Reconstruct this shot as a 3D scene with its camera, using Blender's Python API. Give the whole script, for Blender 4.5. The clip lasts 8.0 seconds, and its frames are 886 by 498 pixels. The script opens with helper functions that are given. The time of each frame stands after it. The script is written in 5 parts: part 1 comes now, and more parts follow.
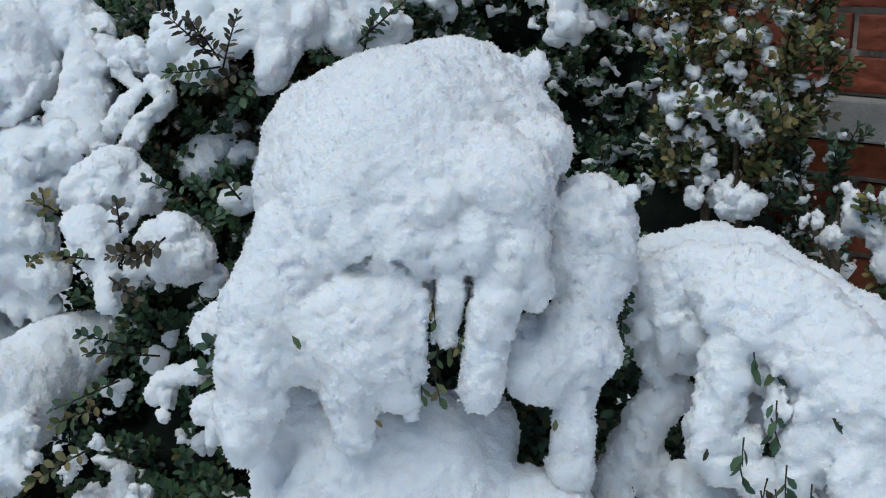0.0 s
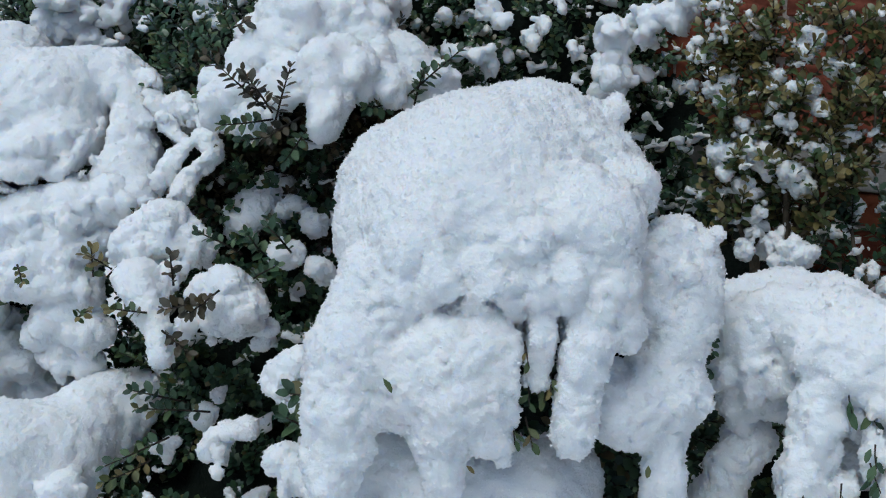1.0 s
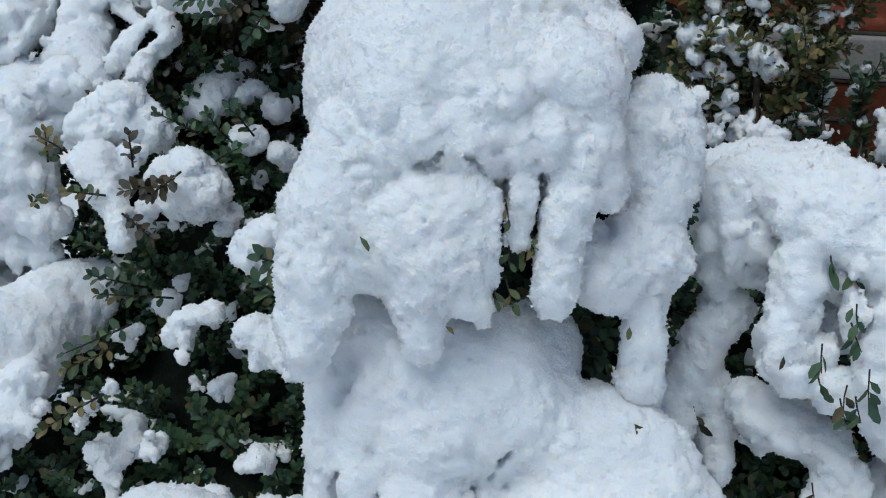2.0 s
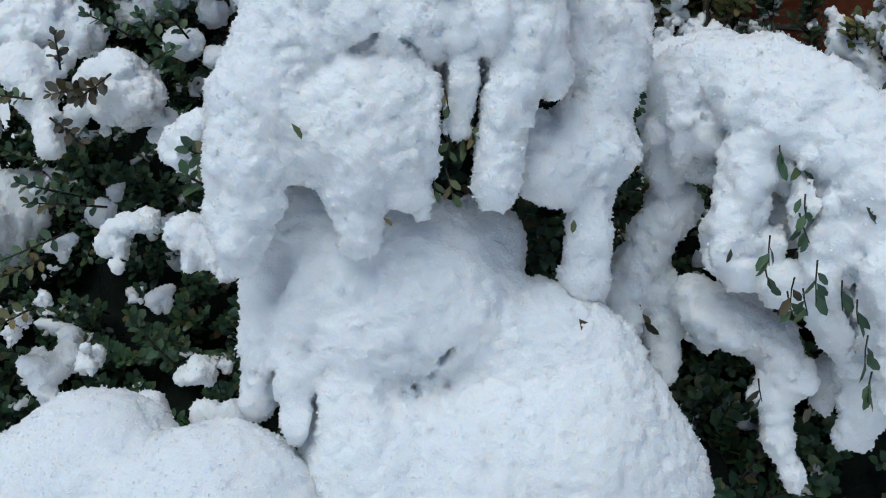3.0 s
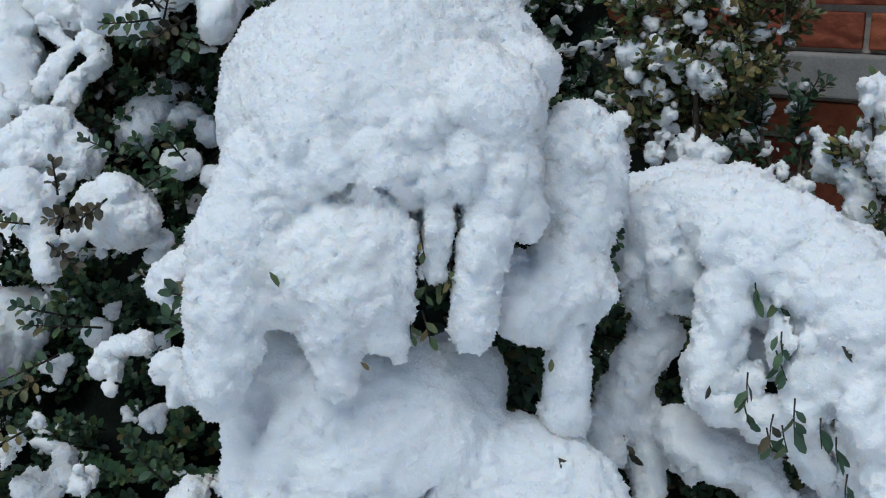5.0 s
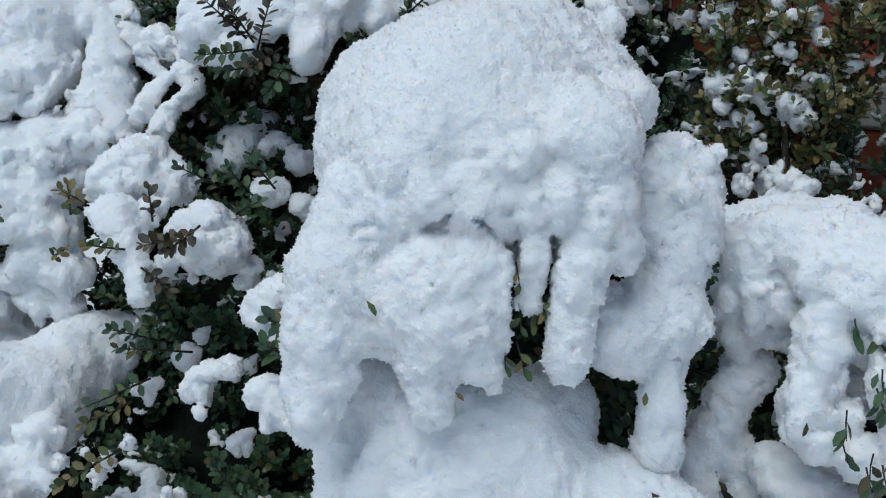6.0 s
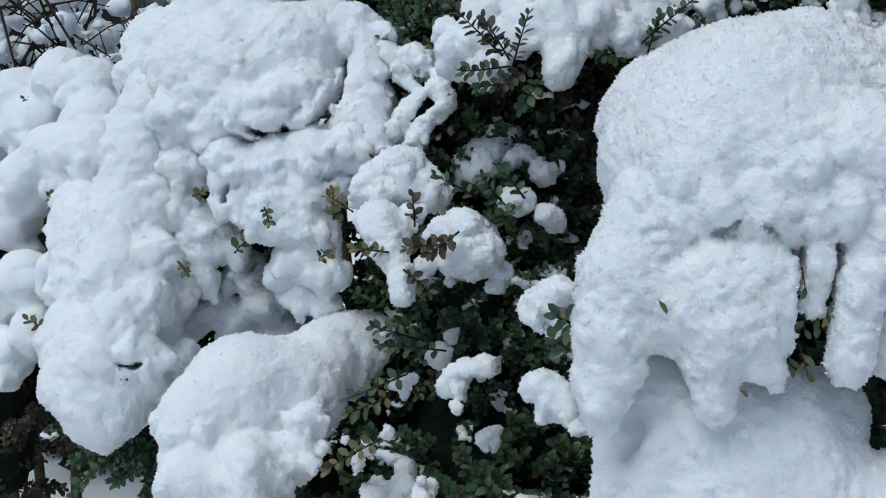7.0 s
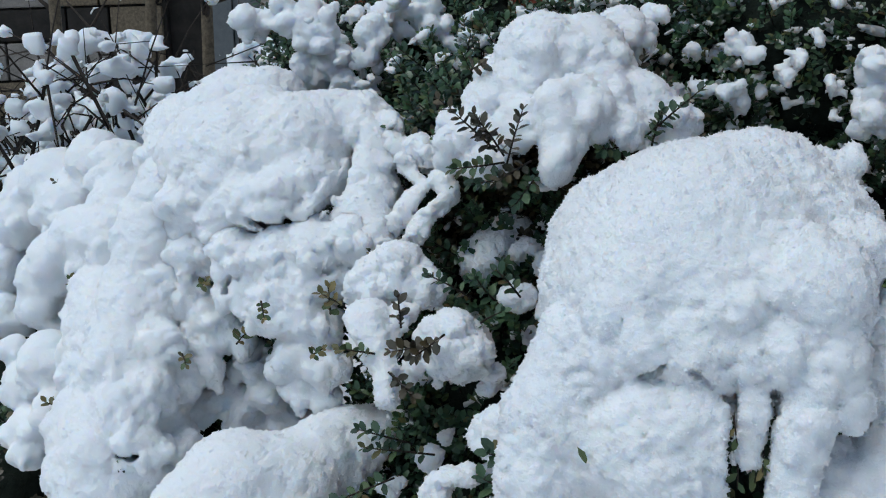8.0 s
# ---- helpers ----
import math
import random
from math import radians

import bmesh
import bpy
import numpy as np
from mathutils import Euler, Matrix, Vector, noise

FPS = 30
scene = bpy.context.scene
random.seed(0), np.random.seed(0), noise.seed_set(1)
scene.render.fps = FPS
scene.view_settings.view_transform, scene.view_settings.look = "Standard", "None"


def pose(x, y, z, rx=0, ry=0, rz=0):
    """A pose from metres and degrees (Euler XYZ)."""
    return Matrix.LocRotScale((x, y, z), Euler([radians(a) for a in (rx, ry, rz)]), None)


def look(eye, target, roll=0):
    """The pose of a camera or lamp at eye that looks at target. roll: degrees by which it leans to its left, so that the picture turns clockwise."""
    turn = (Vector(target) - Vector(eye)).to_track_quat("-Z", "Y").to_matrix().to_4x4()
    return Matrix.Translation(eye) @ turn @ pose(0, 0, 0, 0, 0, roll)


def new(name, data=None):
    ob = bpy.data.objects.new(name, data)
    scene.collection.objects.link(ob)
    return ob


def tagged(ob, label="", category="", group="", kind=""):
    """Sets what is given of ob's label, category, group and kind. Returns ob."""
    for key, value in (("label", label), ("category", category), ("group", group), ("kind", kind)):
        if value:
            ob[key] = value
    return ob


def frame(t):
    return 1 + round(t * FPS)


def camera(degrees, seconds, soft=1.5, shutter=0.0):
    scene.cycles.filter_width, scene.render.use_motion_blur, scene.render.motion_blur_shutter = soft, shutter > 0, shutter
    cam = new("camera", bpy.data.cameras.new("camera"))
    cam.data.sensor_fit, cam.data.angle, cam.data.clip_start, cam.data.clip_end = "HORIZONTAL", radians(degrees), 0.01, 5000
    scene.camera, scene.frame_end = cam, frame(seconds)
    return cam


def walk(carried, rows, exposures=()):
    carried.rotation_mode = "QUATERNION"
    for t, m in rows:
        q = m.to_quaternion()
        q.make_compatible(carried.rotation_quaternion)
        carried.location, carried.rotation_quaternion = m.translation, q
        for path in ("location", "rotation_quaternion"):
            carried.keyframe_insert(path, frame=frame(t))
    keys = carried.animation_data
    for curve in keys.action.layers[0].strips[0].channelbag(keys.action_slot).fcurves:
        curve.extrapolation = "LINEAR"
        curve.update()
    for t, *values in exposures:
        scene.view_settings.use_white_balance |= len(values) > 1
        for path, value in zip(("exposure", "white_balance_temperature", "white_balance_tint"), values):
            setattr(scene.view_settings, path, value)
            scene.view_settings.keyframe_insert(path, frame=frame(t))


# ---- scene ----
cam = camera(42.6, 8.0, soft=1.1)
METRES, EYE, TILT, LEAN, TURN = 0.61, 1.5, -16.0, 0.0, 0.0
ROWS = [
    (0.0, 0.0, 0.0, 0.0, 0.0, 0.0, -0.0),
    (0.5, -0.057, -0.0019, -0.0007, -0.03, 3.13, 0.17),
    (1.0, -0.1298, 0.0312, -0.0405, -0.26, 3.59, 0.3),
    (1.5, -0.1502, 0.0555, -0.0627, -1.16, 1.95, 0.52),
    (2.0, -0.1624, 0.0843, -0.1251, -2.62, -0.29, 0.69),
    (3.5, -0.126, 0.1542, -0.1786, -5.37, -4.31, 1.18),
    (4.0, -0.1111, 0.156, -0.1617, -5.11, -3.29, 1.45),
    (4.5, -0.0892, 0.1231, -0.1097, -4.61, -1.38, 1.54),
    (6.0, -0.1221, 0.1122, -0.0929, -0.61, 1.65, 0.64),
    (6.5, -0.1825, 0.0797, -0.1258, 3.75, 1.74, -0.14),
    (7.0, -0.2689, -0.0048, -0.1199, 8.18, 2.54, -0.99),
    (7.5, -0.169, 0.0227, -0.0736, 12.06, 3.48, -1.68),
    (8.0, -0.036, 0.0931, 0.0108, 13.49, 4.6, -1.94),
]
walk(cam, [(t, pose(0, 0, EYE, TILT, LEAN, TURN) @ pose(METRES * x, METRES * y, METRES * z, 90 + pitch, roll, yaw)) for t, x, y, z, yaw, pitch, roll in ROWS])

# ---- sky, daylight and exposure ----
scene.view_settings.exposure = 0.29
world = bpy.data.worlds.new("overcast")
scene.world = world
world.use_nodes = True
wn, wl = world.node_tree.nodes, world.node_tree.links
sky = wn.new("ShaderNodeTexSky")
sky.sky_type, sky.sun_disc = "NISHITA", False
sky.sun_elevation, sky.sun_rotation = radians(70), radians(220)
cloud = wn.new("ShaderNodeHueSaturation")
cloud.inputs["Saturation"].default_value = 0.97
wl.new(sky.outputs[0], cloud.inputs["Color"])
wl.new(cloud.outputs[0], wn["Background"].inputs["Color"])
wn["Background"].inputs["Strength"].default_value = 0.068
sun = new("sun", bpy.data.lights.new("sun", "SUN"))
sun.data.energy, sun.data.angle, sun.data.color = 1.55, radians(45), (0.87, 0.968, 1.0)
sun.matrix_world = look((-1.2, -1.0, 5.0), (0, 0.6, 1.0))


# ---- materials ----
def material(name, rough=0.6, spec=0.4):
    m = bpy.data.materials.new(name)
    m.use_nodes = True
    b = m.node_tree.nodes["Principled BSDF"]
    b.inputs["Roughness"].default_value = rough
    b.inputs["Specular IOR Level"].default_value = spec
    return m, m.node_tree.nodes, m.node_tree.links, b


def ramp(nodes, links, source, stops):
    r = nodes.new("ShaderNodeValToRGB")
    el = r.color_ramp.elements
    while len(el) < len(stops):
        el.new(0.5)
    for e, (at, c) in zip(el, stops):
        e.position, e.color = at, (*c, 1)
    links.new(source, r.inputs["Fac"])
    return r.outputs["Color"]


def grain(nodes, links, scale, detail=4.0, rough=0.55, space="Object"):
    co = nodes.new("ShaderNodeTexCoord")
    n = nodes.new("ShaderNodeTexNoise")
    n.inputs["Scale"].default_value, n.inputs["Detail"].default_value, n.inputs["Roughness"].default_value = scale, detail, rough
    links.new(co.outputs[space], n.inputs["Vector"])
    return n.outputs["Fac"]


def bump(nodes, links, bsdf, layers):
    last = None
    for height, distance, strength in layers:
        b = nodes.new("ShaderNodeBump")
        b.inputs["Distance"].default_value, b.inputs["Strength"].default_value = distance, strength
        links.new(height, b.inputs["Height"])
        if last:
            links.new(last, b.inputs["Normal"])
        last = b.outputs["Normal"]
    links.new(last, bsdf.inputs["Normal"])


def snow_material():
    m, n, l, b = material("snow", 0.62, 0.25)
    l.new(ramp(n, l, grain(n, l, 14), [(0.3, (0.83, 0.86, 0.89)), (0.7, (0.90, 0.915, 0.93))]), b.inputs["Base Color"])
    b.inputs["Subsurface Weight"].default_value = 0.85
    b.inputs["Subsurface Radius"].default_value = (0.010, 0.012, 0.014)
    b.inputs["Subsurface Scale"].default_value = 1.0
    bump(n, l, b, [(grain(n, l, 130, 4, 0.7), 0.005, 0.6), (grain(n, l, 560, 2, 0.7), 0.0025, 0.6)])
    return m


def leaf_material(name, stops, rough=0.38):
    m, n, l, b = material(name, rough, 0.5)
    g = n.new("ShaderNodeNewGeometry")
    info = n.new("ShaderNodeObjectInfo")
    add = n.new("ShaderNodeMath")
    add.operation = "ADD"
    l.new(g.outputs["Random Per Island"], add.inputs[0])
    l.new(info.outputs["Random"], add.inputs[1])
    fold = n.new("ShaderNodeMath")
    fold.operation = "FRACT"
    l.new(add.outputs[0], fold.inputs[0])
    base = ramp(n, l, fold.outputs[0], stops)
    mix = n.new("ShaderNodeMixRGB")
    mix.blend_type, mix.inputs["Fac"].default_value = "MULTIPLY", 0.55
    l.new(base, mix.inputs["Color1"])
    l.new(ramp(n, l, grain(n, l, 90), [(0.3, (0.45, 0.45, 0.4)), (0.7, (1.1, 1.1, 1.0))]), mix.inputs["Color2"])
    l.new(mix.outputs[0], b.inputs["Base Color"])
    bump(n, l, b, [(grain(n, l, 260, 2), 0.001, 0.4)])
    return m


def rough_material(name, dark, light, scale, rough=0.85, relief=0.004, fine=300, spec=0.25):
    m, n, l, b = material(name, rough, spec)
    mix = n.new("ShaderNodeMixRGB")
    mix.blend_type, mix.inputs["Fac"].default_value = "MULTIPLY", 0.5
    l.new(ramp(n, l, grain(n, l, scale, 6, 0.65), [(0.3, dark), (0.7, light)]), mix.inputs["Color1"])
    l.new(ramp(n, l, grain(n, l, fine, 3), [(0.3, (0.55, 0.55, 0.55)), (0.7, (1.0, 1.0, 1.0))]), mix.inputs["Color2"])
    l.new(mix.outputs[0], b.inputs["Base Color"])
    bump(n, l, b, [(grain(n, l, scale * 3, 5), relief, 0.7), (grain(n, l, fine, 3), relief * 0.3, 0.5)])
    return m


SNOW = snow_material()
GRAIN, _, _, _grain = material("snow_crystals", 0.8, 0.2)
_grain.inputs["Base Color"].default_value = (0.93, 0.945, 0.96, 1)
_through = GRAIN.node_tree.nodes.new("ShaderNodeBsdfTranslucent")
_through.inputs["Color"].default_value = (0.93, 0.945, 0.96, 1)
_blend = GRAIN.node_tree.nodes.new("ShaderNodeMixShader")
_blend.inputs["Fac"].default_value = 0.3
GRAIN.node_tree.links.new(_grain.outputs[0], _blend.inputs[1])
GRAIN.node_tree.links.new(_through.outputs[0], _blend.inputs[2])
GRAIN.node_tree.links.new(_blend.outputs[0], GRAIN.node_tree.nodes["Material Output"].inputs["Surface"])
GREEN = leaf_material("boxwood_leaf", [(0.0, (0.022, 0.056, 0.034)), (0.5, (0.040, 0.094, 0.050)), (0.8, (0.066, 0.130, 0.055)), (0.95, (0.10, 0.13, 0.045)), (1.0, (0.13, 0.09, 0.04))])
OLIVE = leaf_material("winter_leaf", [(0.0, (0.05, 0.10, 0.035)), (0.4, (0.10, 0.125, 0.045)), (0.75, (0.17, 0.125, 0.05)), (1.0, (0.25, 0.20, 0.07))])
BRONZE = leaf_material("bronzed_leaf", [(0.0, (0.030, 0.034, 0.020)), (0.5, (0.052, 0.042, 0.024)), (1.0, (0.10, 0.075, 0.035))])
BARK = rough_material("bark", (0.07, 0.055, 0.04), (0.19, 0.15, 0.10), 60, 0.9, 0.003)
TWIG = rough_material("twig_bark", (0.02, 0.017, 0.014), (0.06, 0.045, 0.035), 80, 0.85, 0.002)
# Near-black green for the bush cores: inner shade put into the colour.
SHADE = rough_material("bush_shade", (0.004, 0.008, 0.006), (0.012, 0.020, 0.013), 40, 0.95, 0.01)
MORTAR = rough_material("mortar", (0.42, 0.37, 0.32), (0.58, 0.52, 0.46), 30, 0.95, 0.004)
LIMESTONE = rough_material("limestone", (0.21, 0.195, 0.18), (0.32, 0.30, 0.275), 12, 0.85, 0.002)
# Near-black that puts shade into the colour, under the band and at the far house.
BLACK = rough_material("shade_black", (0.012, 0.011, 0.010), (0.03, 0.026, 0.022), 12, 0.9, 0.004)
STONE = rough_material("rough_stone", (0.13, 0.12, 0.11), (0.27, 0.245, 0.22), 7, 0.9, 0.01, 120)
GREY_PAINT = rough_material("grey_paint", (0.09, 0.10, 0.105), (0.125, 0.135, 0.14), 20, 0.55, 0.001)


def brick_material():
    m, n, l, b = material("red_brick", 0.85, 0.25)
    info = n.new("ShaderNodeObjectInfo")
    base = ramp(n, l, info.outputs["Random"], [(0.0, (0.15, 0.042, 0.026)), (0.5, (0.23, 0.062, 0.034)), (1.0, (0.32, 0.095, 0.046))])
    mix = n.new("ShaderNodeMixRGB")
    mix.blend_type, mix.inputs["Fac"].default_value = "MULTIPLY", 0.8
    l.new(base, mix.inputs["Color1"])
    l.new(ramp(n, l, grain(n, l, 28, 6, 0.7), [(0.25, (0.4, 0.36, 0.34)), (0.7, (1.1, 1.05, 1.0))]), mix.inputs["Color2"])
    l.new(mix.outputs[0], b.inputs["Base Color"])
    wave = n.new("ShaderNodeTexWave")
    wave.inputs["Scale"].default_value, wave.inputs["Distortion"].default_value, wave.inputs["Detail"].default_value = 9, 14, 4
    wave.bands_direction = "Z"
    co = n.new("ShaderNodeTexCoord")
    l.new(co.outputs["Object"], wave.inputs["Vector"])
    bump(n, l, b, [(wave.outputs["Fac"], 0.004, 0.5), (grain(n, l, 200, 3), 0.002, 0.6)])
    return m


BRICK = brick_material()


# ---- mesh helpers ----
def mesh_object(name, verts, faces, mat, parent=None, smooth=True, label=""):
    me = bpy.data.meshes.new(name)
    me.from_pydata([tuple(v) for v in verts], [], [tuple(f) for f in faces])
    me.materials.append(mat)
    me.polygons.foreach_set("use_smooth", [smooth] * len(me.polygons))
    ob = new(name, me)
    ob.parent = parent
    return tagged(ob, label)


def part(name, bm, mat, parent=None, label="", smooth=False):
    me = bpy.data.meshes.new(name)
    bm.to_mesh(me)
    bm.free()
    me.materials.append(mat)
    me.polygons.foreach_set("use_smooth", [smooth] * len(me.polygons))
    ob = new(name, me)
    ob.parent = parent
    return tagged(ob, label)


def box(bm, lo, hi, bevel=0.0):
    c = bmesh.ops.create_cube(bm, size=1.0)["verts"]
    for v in c:
        v.co = Vector([lo[i] + (v.co[i] + 0.5) * (hi[i] - lo[i]) for i in range(3)])
    if bevel:
        edges = list({e for v in c for e in v.link_edges})
        bmesh.ops.bevel(bm, geom=edges, offset=bevel, segments=2, affect="EDGES", profile=0.6)


def tube(points, radii, sides=7):
    """Verts and faces of a round, tapering, closed branch along points."""
    verts, faces = [], []
    pts = [Vector(p) for p in points]
    for i, p in enumerate(pts):
        way = (pts[min(i + 1, len(pts) - 1)] - pts[max(i - 1, 0)]).normalized()
        a = way.orthogonal().normalized()
        b = way.cross(a)
        for k in range(sides):
            u = 2 * math.pi * k / sides
            verts.append(p + radii[i] * (math.cos(u) * a + math.sin(u) * b))
    for i in range(len(pts) - 1):
        for k in range(sides):
            j = (k + 1) % sides
            faces.append((i * sides + k, i * sides + j, (i + 1) * sides + j, (i + 1) * sides + k))
    faces.append(tuple(range(sides))[::-1])
    faces.append(tuple(range((len(pts) - 1) * sides, len(pts) * sides)))
    return verts, faces


# ---- snow drifts: soft unions of lumps and hanging fingers, meshed on a fine grid ----
def lattice_noise(shape, cell, rng):
    """Smooth noise of about -1 to 1 on a grid, one lattice knot every `cell` steps."""
    r = rng.standard_normal([int(n / cell) + 5 for n in shape]).astype(np.float32) * 1.1
    for axis, n in enumerate(shape):
        u = np.arange(n) / cell + rng.random()
        i = u.astype(int)
        f = (u - i).astype(np.float32)
        w = ((1 - f) ** 3 / 6, (3 * f ** 3 - 6 * f ** 2 + 4) / 6, (-3 * f ** 3 + 3 * f ** 2 + 3 * f + 1) / 6, f ** 3 / 6)
        form = [1, 1, 1]
        form[axis] = n
        r = sum(np.take(r, i + k, axis) * w[k].reshape(form) for k in range(4))
    return r * 1.7


def soft_min(a, b, k):
    h = np.maximum(k - np.abs(a - b), 0) / k
    return np.minimum(a, b) - h * h * k * 0.25


def segment_distance(x, y, z, a, ra, b, rb):
    d = [b[i] - a[i] for i in range(3)]
    ll = sum(v * v for v in d) or 1e-9
    s = np.clip(((x - a[0]) * d[0] + (y - a[1]) * d[1] + (z - a[2]) * d[2]) / ll, 0, 1)
    return np.sqrt((x - a[0] - s * d[0]) ** 2 + (y - a[1] - s * d[1]) ** 2 + (z - a[2] - s * d[2]) ** 2) - (ra + (rb - ra) * s)


class Drift:
    every = []

    def __init__(self, step, blend, lumpy):
        self.step, self.blend, self.lumpy, self.adds, self.cuts, self.bits, self.seams = step, blend, lumpy, [], [], [], []
        Drift.every.append(self)

    def ball(self, x, y, z, r):
        self.adds.append(((x, y, z), r, (x, y, z), r))

    def limb(self, a, ra, b, rb):
        self.adds.append((a, ra, b, rb))

    def puff(self, x, y, z, r):
        """A clod of a few lumps grown together."""
        rng = np.random.default_rng(int(abs(x * 7919 + y * 104729 + z * 1299709) * 1000) % 999983)
        for _ in range(15):
            o = rng.normal(0, 0.55 * r, 3)
            self.ball(x + o[0], y + o[1], z + 0.7 * o[2], r * rng.uniform(0.18, 0.50))

    def group(self, seam):
        """What is added from here on is one lump of its own, joined to the rest by a narrow seam."""
        self.seams.append((len(self.adds), seam))

    def limbcut(self, a, ra, b, rb):
        self.cuts.append((a, ra, b, rb))

    def slit(self, line, deep):
        """A narrow crevice along a line of (x, y, z, half width), cut back into the snow."""
        for (*a, ra), (*b, rb) in zip(line, line[1:]):
            a, b = Vector(a), Vector(b)
            steps = max(1, math.ceil((b - a).length / max(0.0012, 0.8 * min(ra, rb))))
            for i in range(steps + 1):
                p, r = a.lerp(b, i / steps), ra + (rb - ra) * i / steps
                front, back = p + Vector((0, -0.06, 0.017)), p + Vector((0, deep, -0.28 * deep))
                self.limbcut(tuple(front), r, tuple(back), r * 0.7)

    def rag(self, count, seed):
        """Small lumps and short drips along the sides and lower edges."""
        rng = np.random.default_rng(seed)
        own = [s for s in self.adds if max(s[1], s[3]) < 0.075] or list(self.adds)
        size = np.array([max(s[1], s[3]) for s in own]) ** 1.5
        for i in rng.choice(len(own), count, p=size / size.sum()):
            a, ra, b, rb = own[i]
            f, u, v = rng.random(), rng.uniform(0, 2 * math.pi), rng.uniform(-0.75, 0.25)
            r = ra + (rb - ra) * f
            c = [a[k] + (b[k] - a[k]) * f + (r - 0.002) * w for k, w in enumerate((math.cos(u) * math.sqrt(1 - v * v), math.sin(u) * math.sqrt(1 - v * v), v))]
            s = min(0.005 + 0.012 * rng.random() ** 1.5, r * rng.uniform(0.22, 0.5))
            drop = rng.uniform(0.004, 0.018) if rng.random() < 0.25 else 0.0
            self.bits.append((tuple(c), s, (c[0], c[1], c[2] - drop), s * (0.75 if drop else 1)))

    def depth(self, p):
        """Distance of many places from this drift's skin; inside is negative."""
        d = np.full(len(p), 9.0)
        for s in self.adds:
            d = np.minimum(d, segment_distance(p[:, 0], p[:, 1], p[:, 2], *s))
        for s in self.cuts:
            d = np.maximum(d, -segment_distance(p[:, 0], p[:, 1], p[:, 2], *s))
        return d

    def build(self, name, label, category="snow", seed=1):
        h, k = self.step, self.blend
        lo = np.min([np.minimum(np.array(a) - ra, np.array(b) - rb) for a, ra, b, rb in self.adds], 0) - max(0.035, 2.5 * h)
        hi = np.max([np.maximum(np.array(a) + ra, np.array(b) + rb) for a, ra, b, rb in self.adds], 0) + max(0.035, 2.5 * h)
        ax = [np.arange(lo[i], hi[i], h).astype(np.float32) for i in range(3)]
        shape = [len(a) for a in ax]
        reach = max(0.06, 4 * h)
        field = np.full(shape, reach, np.float32)

        def window(a, ra, b, rb, pad):
            cut = []
            for i in range(3):
                first = np.searchsorted(ax[i], min(a[i] - ra, b[i] - rb) - pad)
                last = np.searchsorted(ax[i], max(a[i] + ra, b[i] + rb) + pad)
                cut.append(slice(first, last))
            return tuple(cut)

        first = [0] + [n for n, _ in self.seams]
        for a, b, seam in zip(first, first[1:] + [len(self.adds)], [k] + [q for _, q in self.seams]):
            own = field if a == 0 else np.full(shape, reach, np.float32)
            for s in self.adds[a:b]:
                w = window(*s, reach)
                x, y, z = ax[0][w[0]][:, None, None], ax[1][w[1]][None, :, None], ax[2][w[2]][None, None, :]
                own[w] = soft_min(own[w], segment_distance(x, y, z, *s), k)
            if a:
                field = soft_min(field, own, seam)
        for s in self.bits:
            w = window(*s, 0.02)
            x, y, z = ax[0][w[0]][:, None, None], ax[1][w[1]][None, :, None], ax[2][w[2]][None, None, :]
            field[w] = soft_min(field[w], segment_distance(x, y, z, *s), 0.008)
        rng = np.random.default_rng(seed)
        if h > 0.05:
            return self.skin(field, lo, h, name, label, category)
        steep = 1 - 0.85 * np.clip(np.gradient(field, h, axis=2), 0, 1).astype(np.float32)
        puff = self.lumpy * steep
        crisp = 0.09 if self.lumpy < 1 else 0.02
        field += 0.0045 * lattice_noise(shape, 0.075 / h, rng)
        field += 0.0025 * puff - 0.0058 * puff * np.sqrt(lattice_noise(shape, 0.036 / h, rng) ** 2 + crisp)
        field += 0.0015 * puff - 0.0030 * puff * np.sqrt(lattice_noise(shape, 0.017 / h, rng) ** 2 + crisp)
        for s in self.cuts:
            w = window(*s, 0.03)
            x, y, z = ax[0][w[0]][:, None, None], ax[1][w[1]][None, :, None], ax[2][w[2]][None, None, :]
            field[w] = -soft_min(-field[w], segment_distance(x, y, z, *s), 0.004)
        for size, amp in ((0.0095, 0.0010), (0.0058, 0.0011), (0.0036, 0.0011)):
            if size > 1.25 * h:
                field += amp * (1.0 if self.lumpy < 1 else 1.3) * lattice_noise(shape, size / h, rng)
        return self.skin(field, lo, h, name, label, category)

    def skin(self, field, lo, h, name, label, category):
        """The zero level of the field as a closed mesh of quads (surface nets)."""
        solid = field < 0
        n = [s - 1 for s in field.shape]
        mixed = np.zeros(n, np.int8)
        for c in range(8):
            i, j, k = c & 1, c >> 1 & 1, c >> 2
            mixed += solid[i:n[0] + i, j:n[1] + j, k:n[2] + k]
        cells = np.argwhere((mixed > 0) & (mixed < 8))
        corner = np.array([(c & 1, c >> 1 & 1, c >> 2) for c in range(8)])
        val = np.stack([field[tuple((cells + c).T)] for c in corner], 1)
        total, count = np.zeros((len(cells), 3)), np.zeros(len(cells))
        for a in range(8):
            for bit in (1, 2, 4):
                if not a & bit:
                    va, vb = val[:, a], val[:, a | bit]
                    cross = (va < 0) != (vb < 0)
                    f = np.where(cross, va / np.where(cross, va - vb, 1), 0)[:, None]
                    total += cross[:, None] * (corner[a] + f * (corner[a | bit] - corner[a]))
                    count += cross
        verts = lo + h * (cells + total / count[:, None])
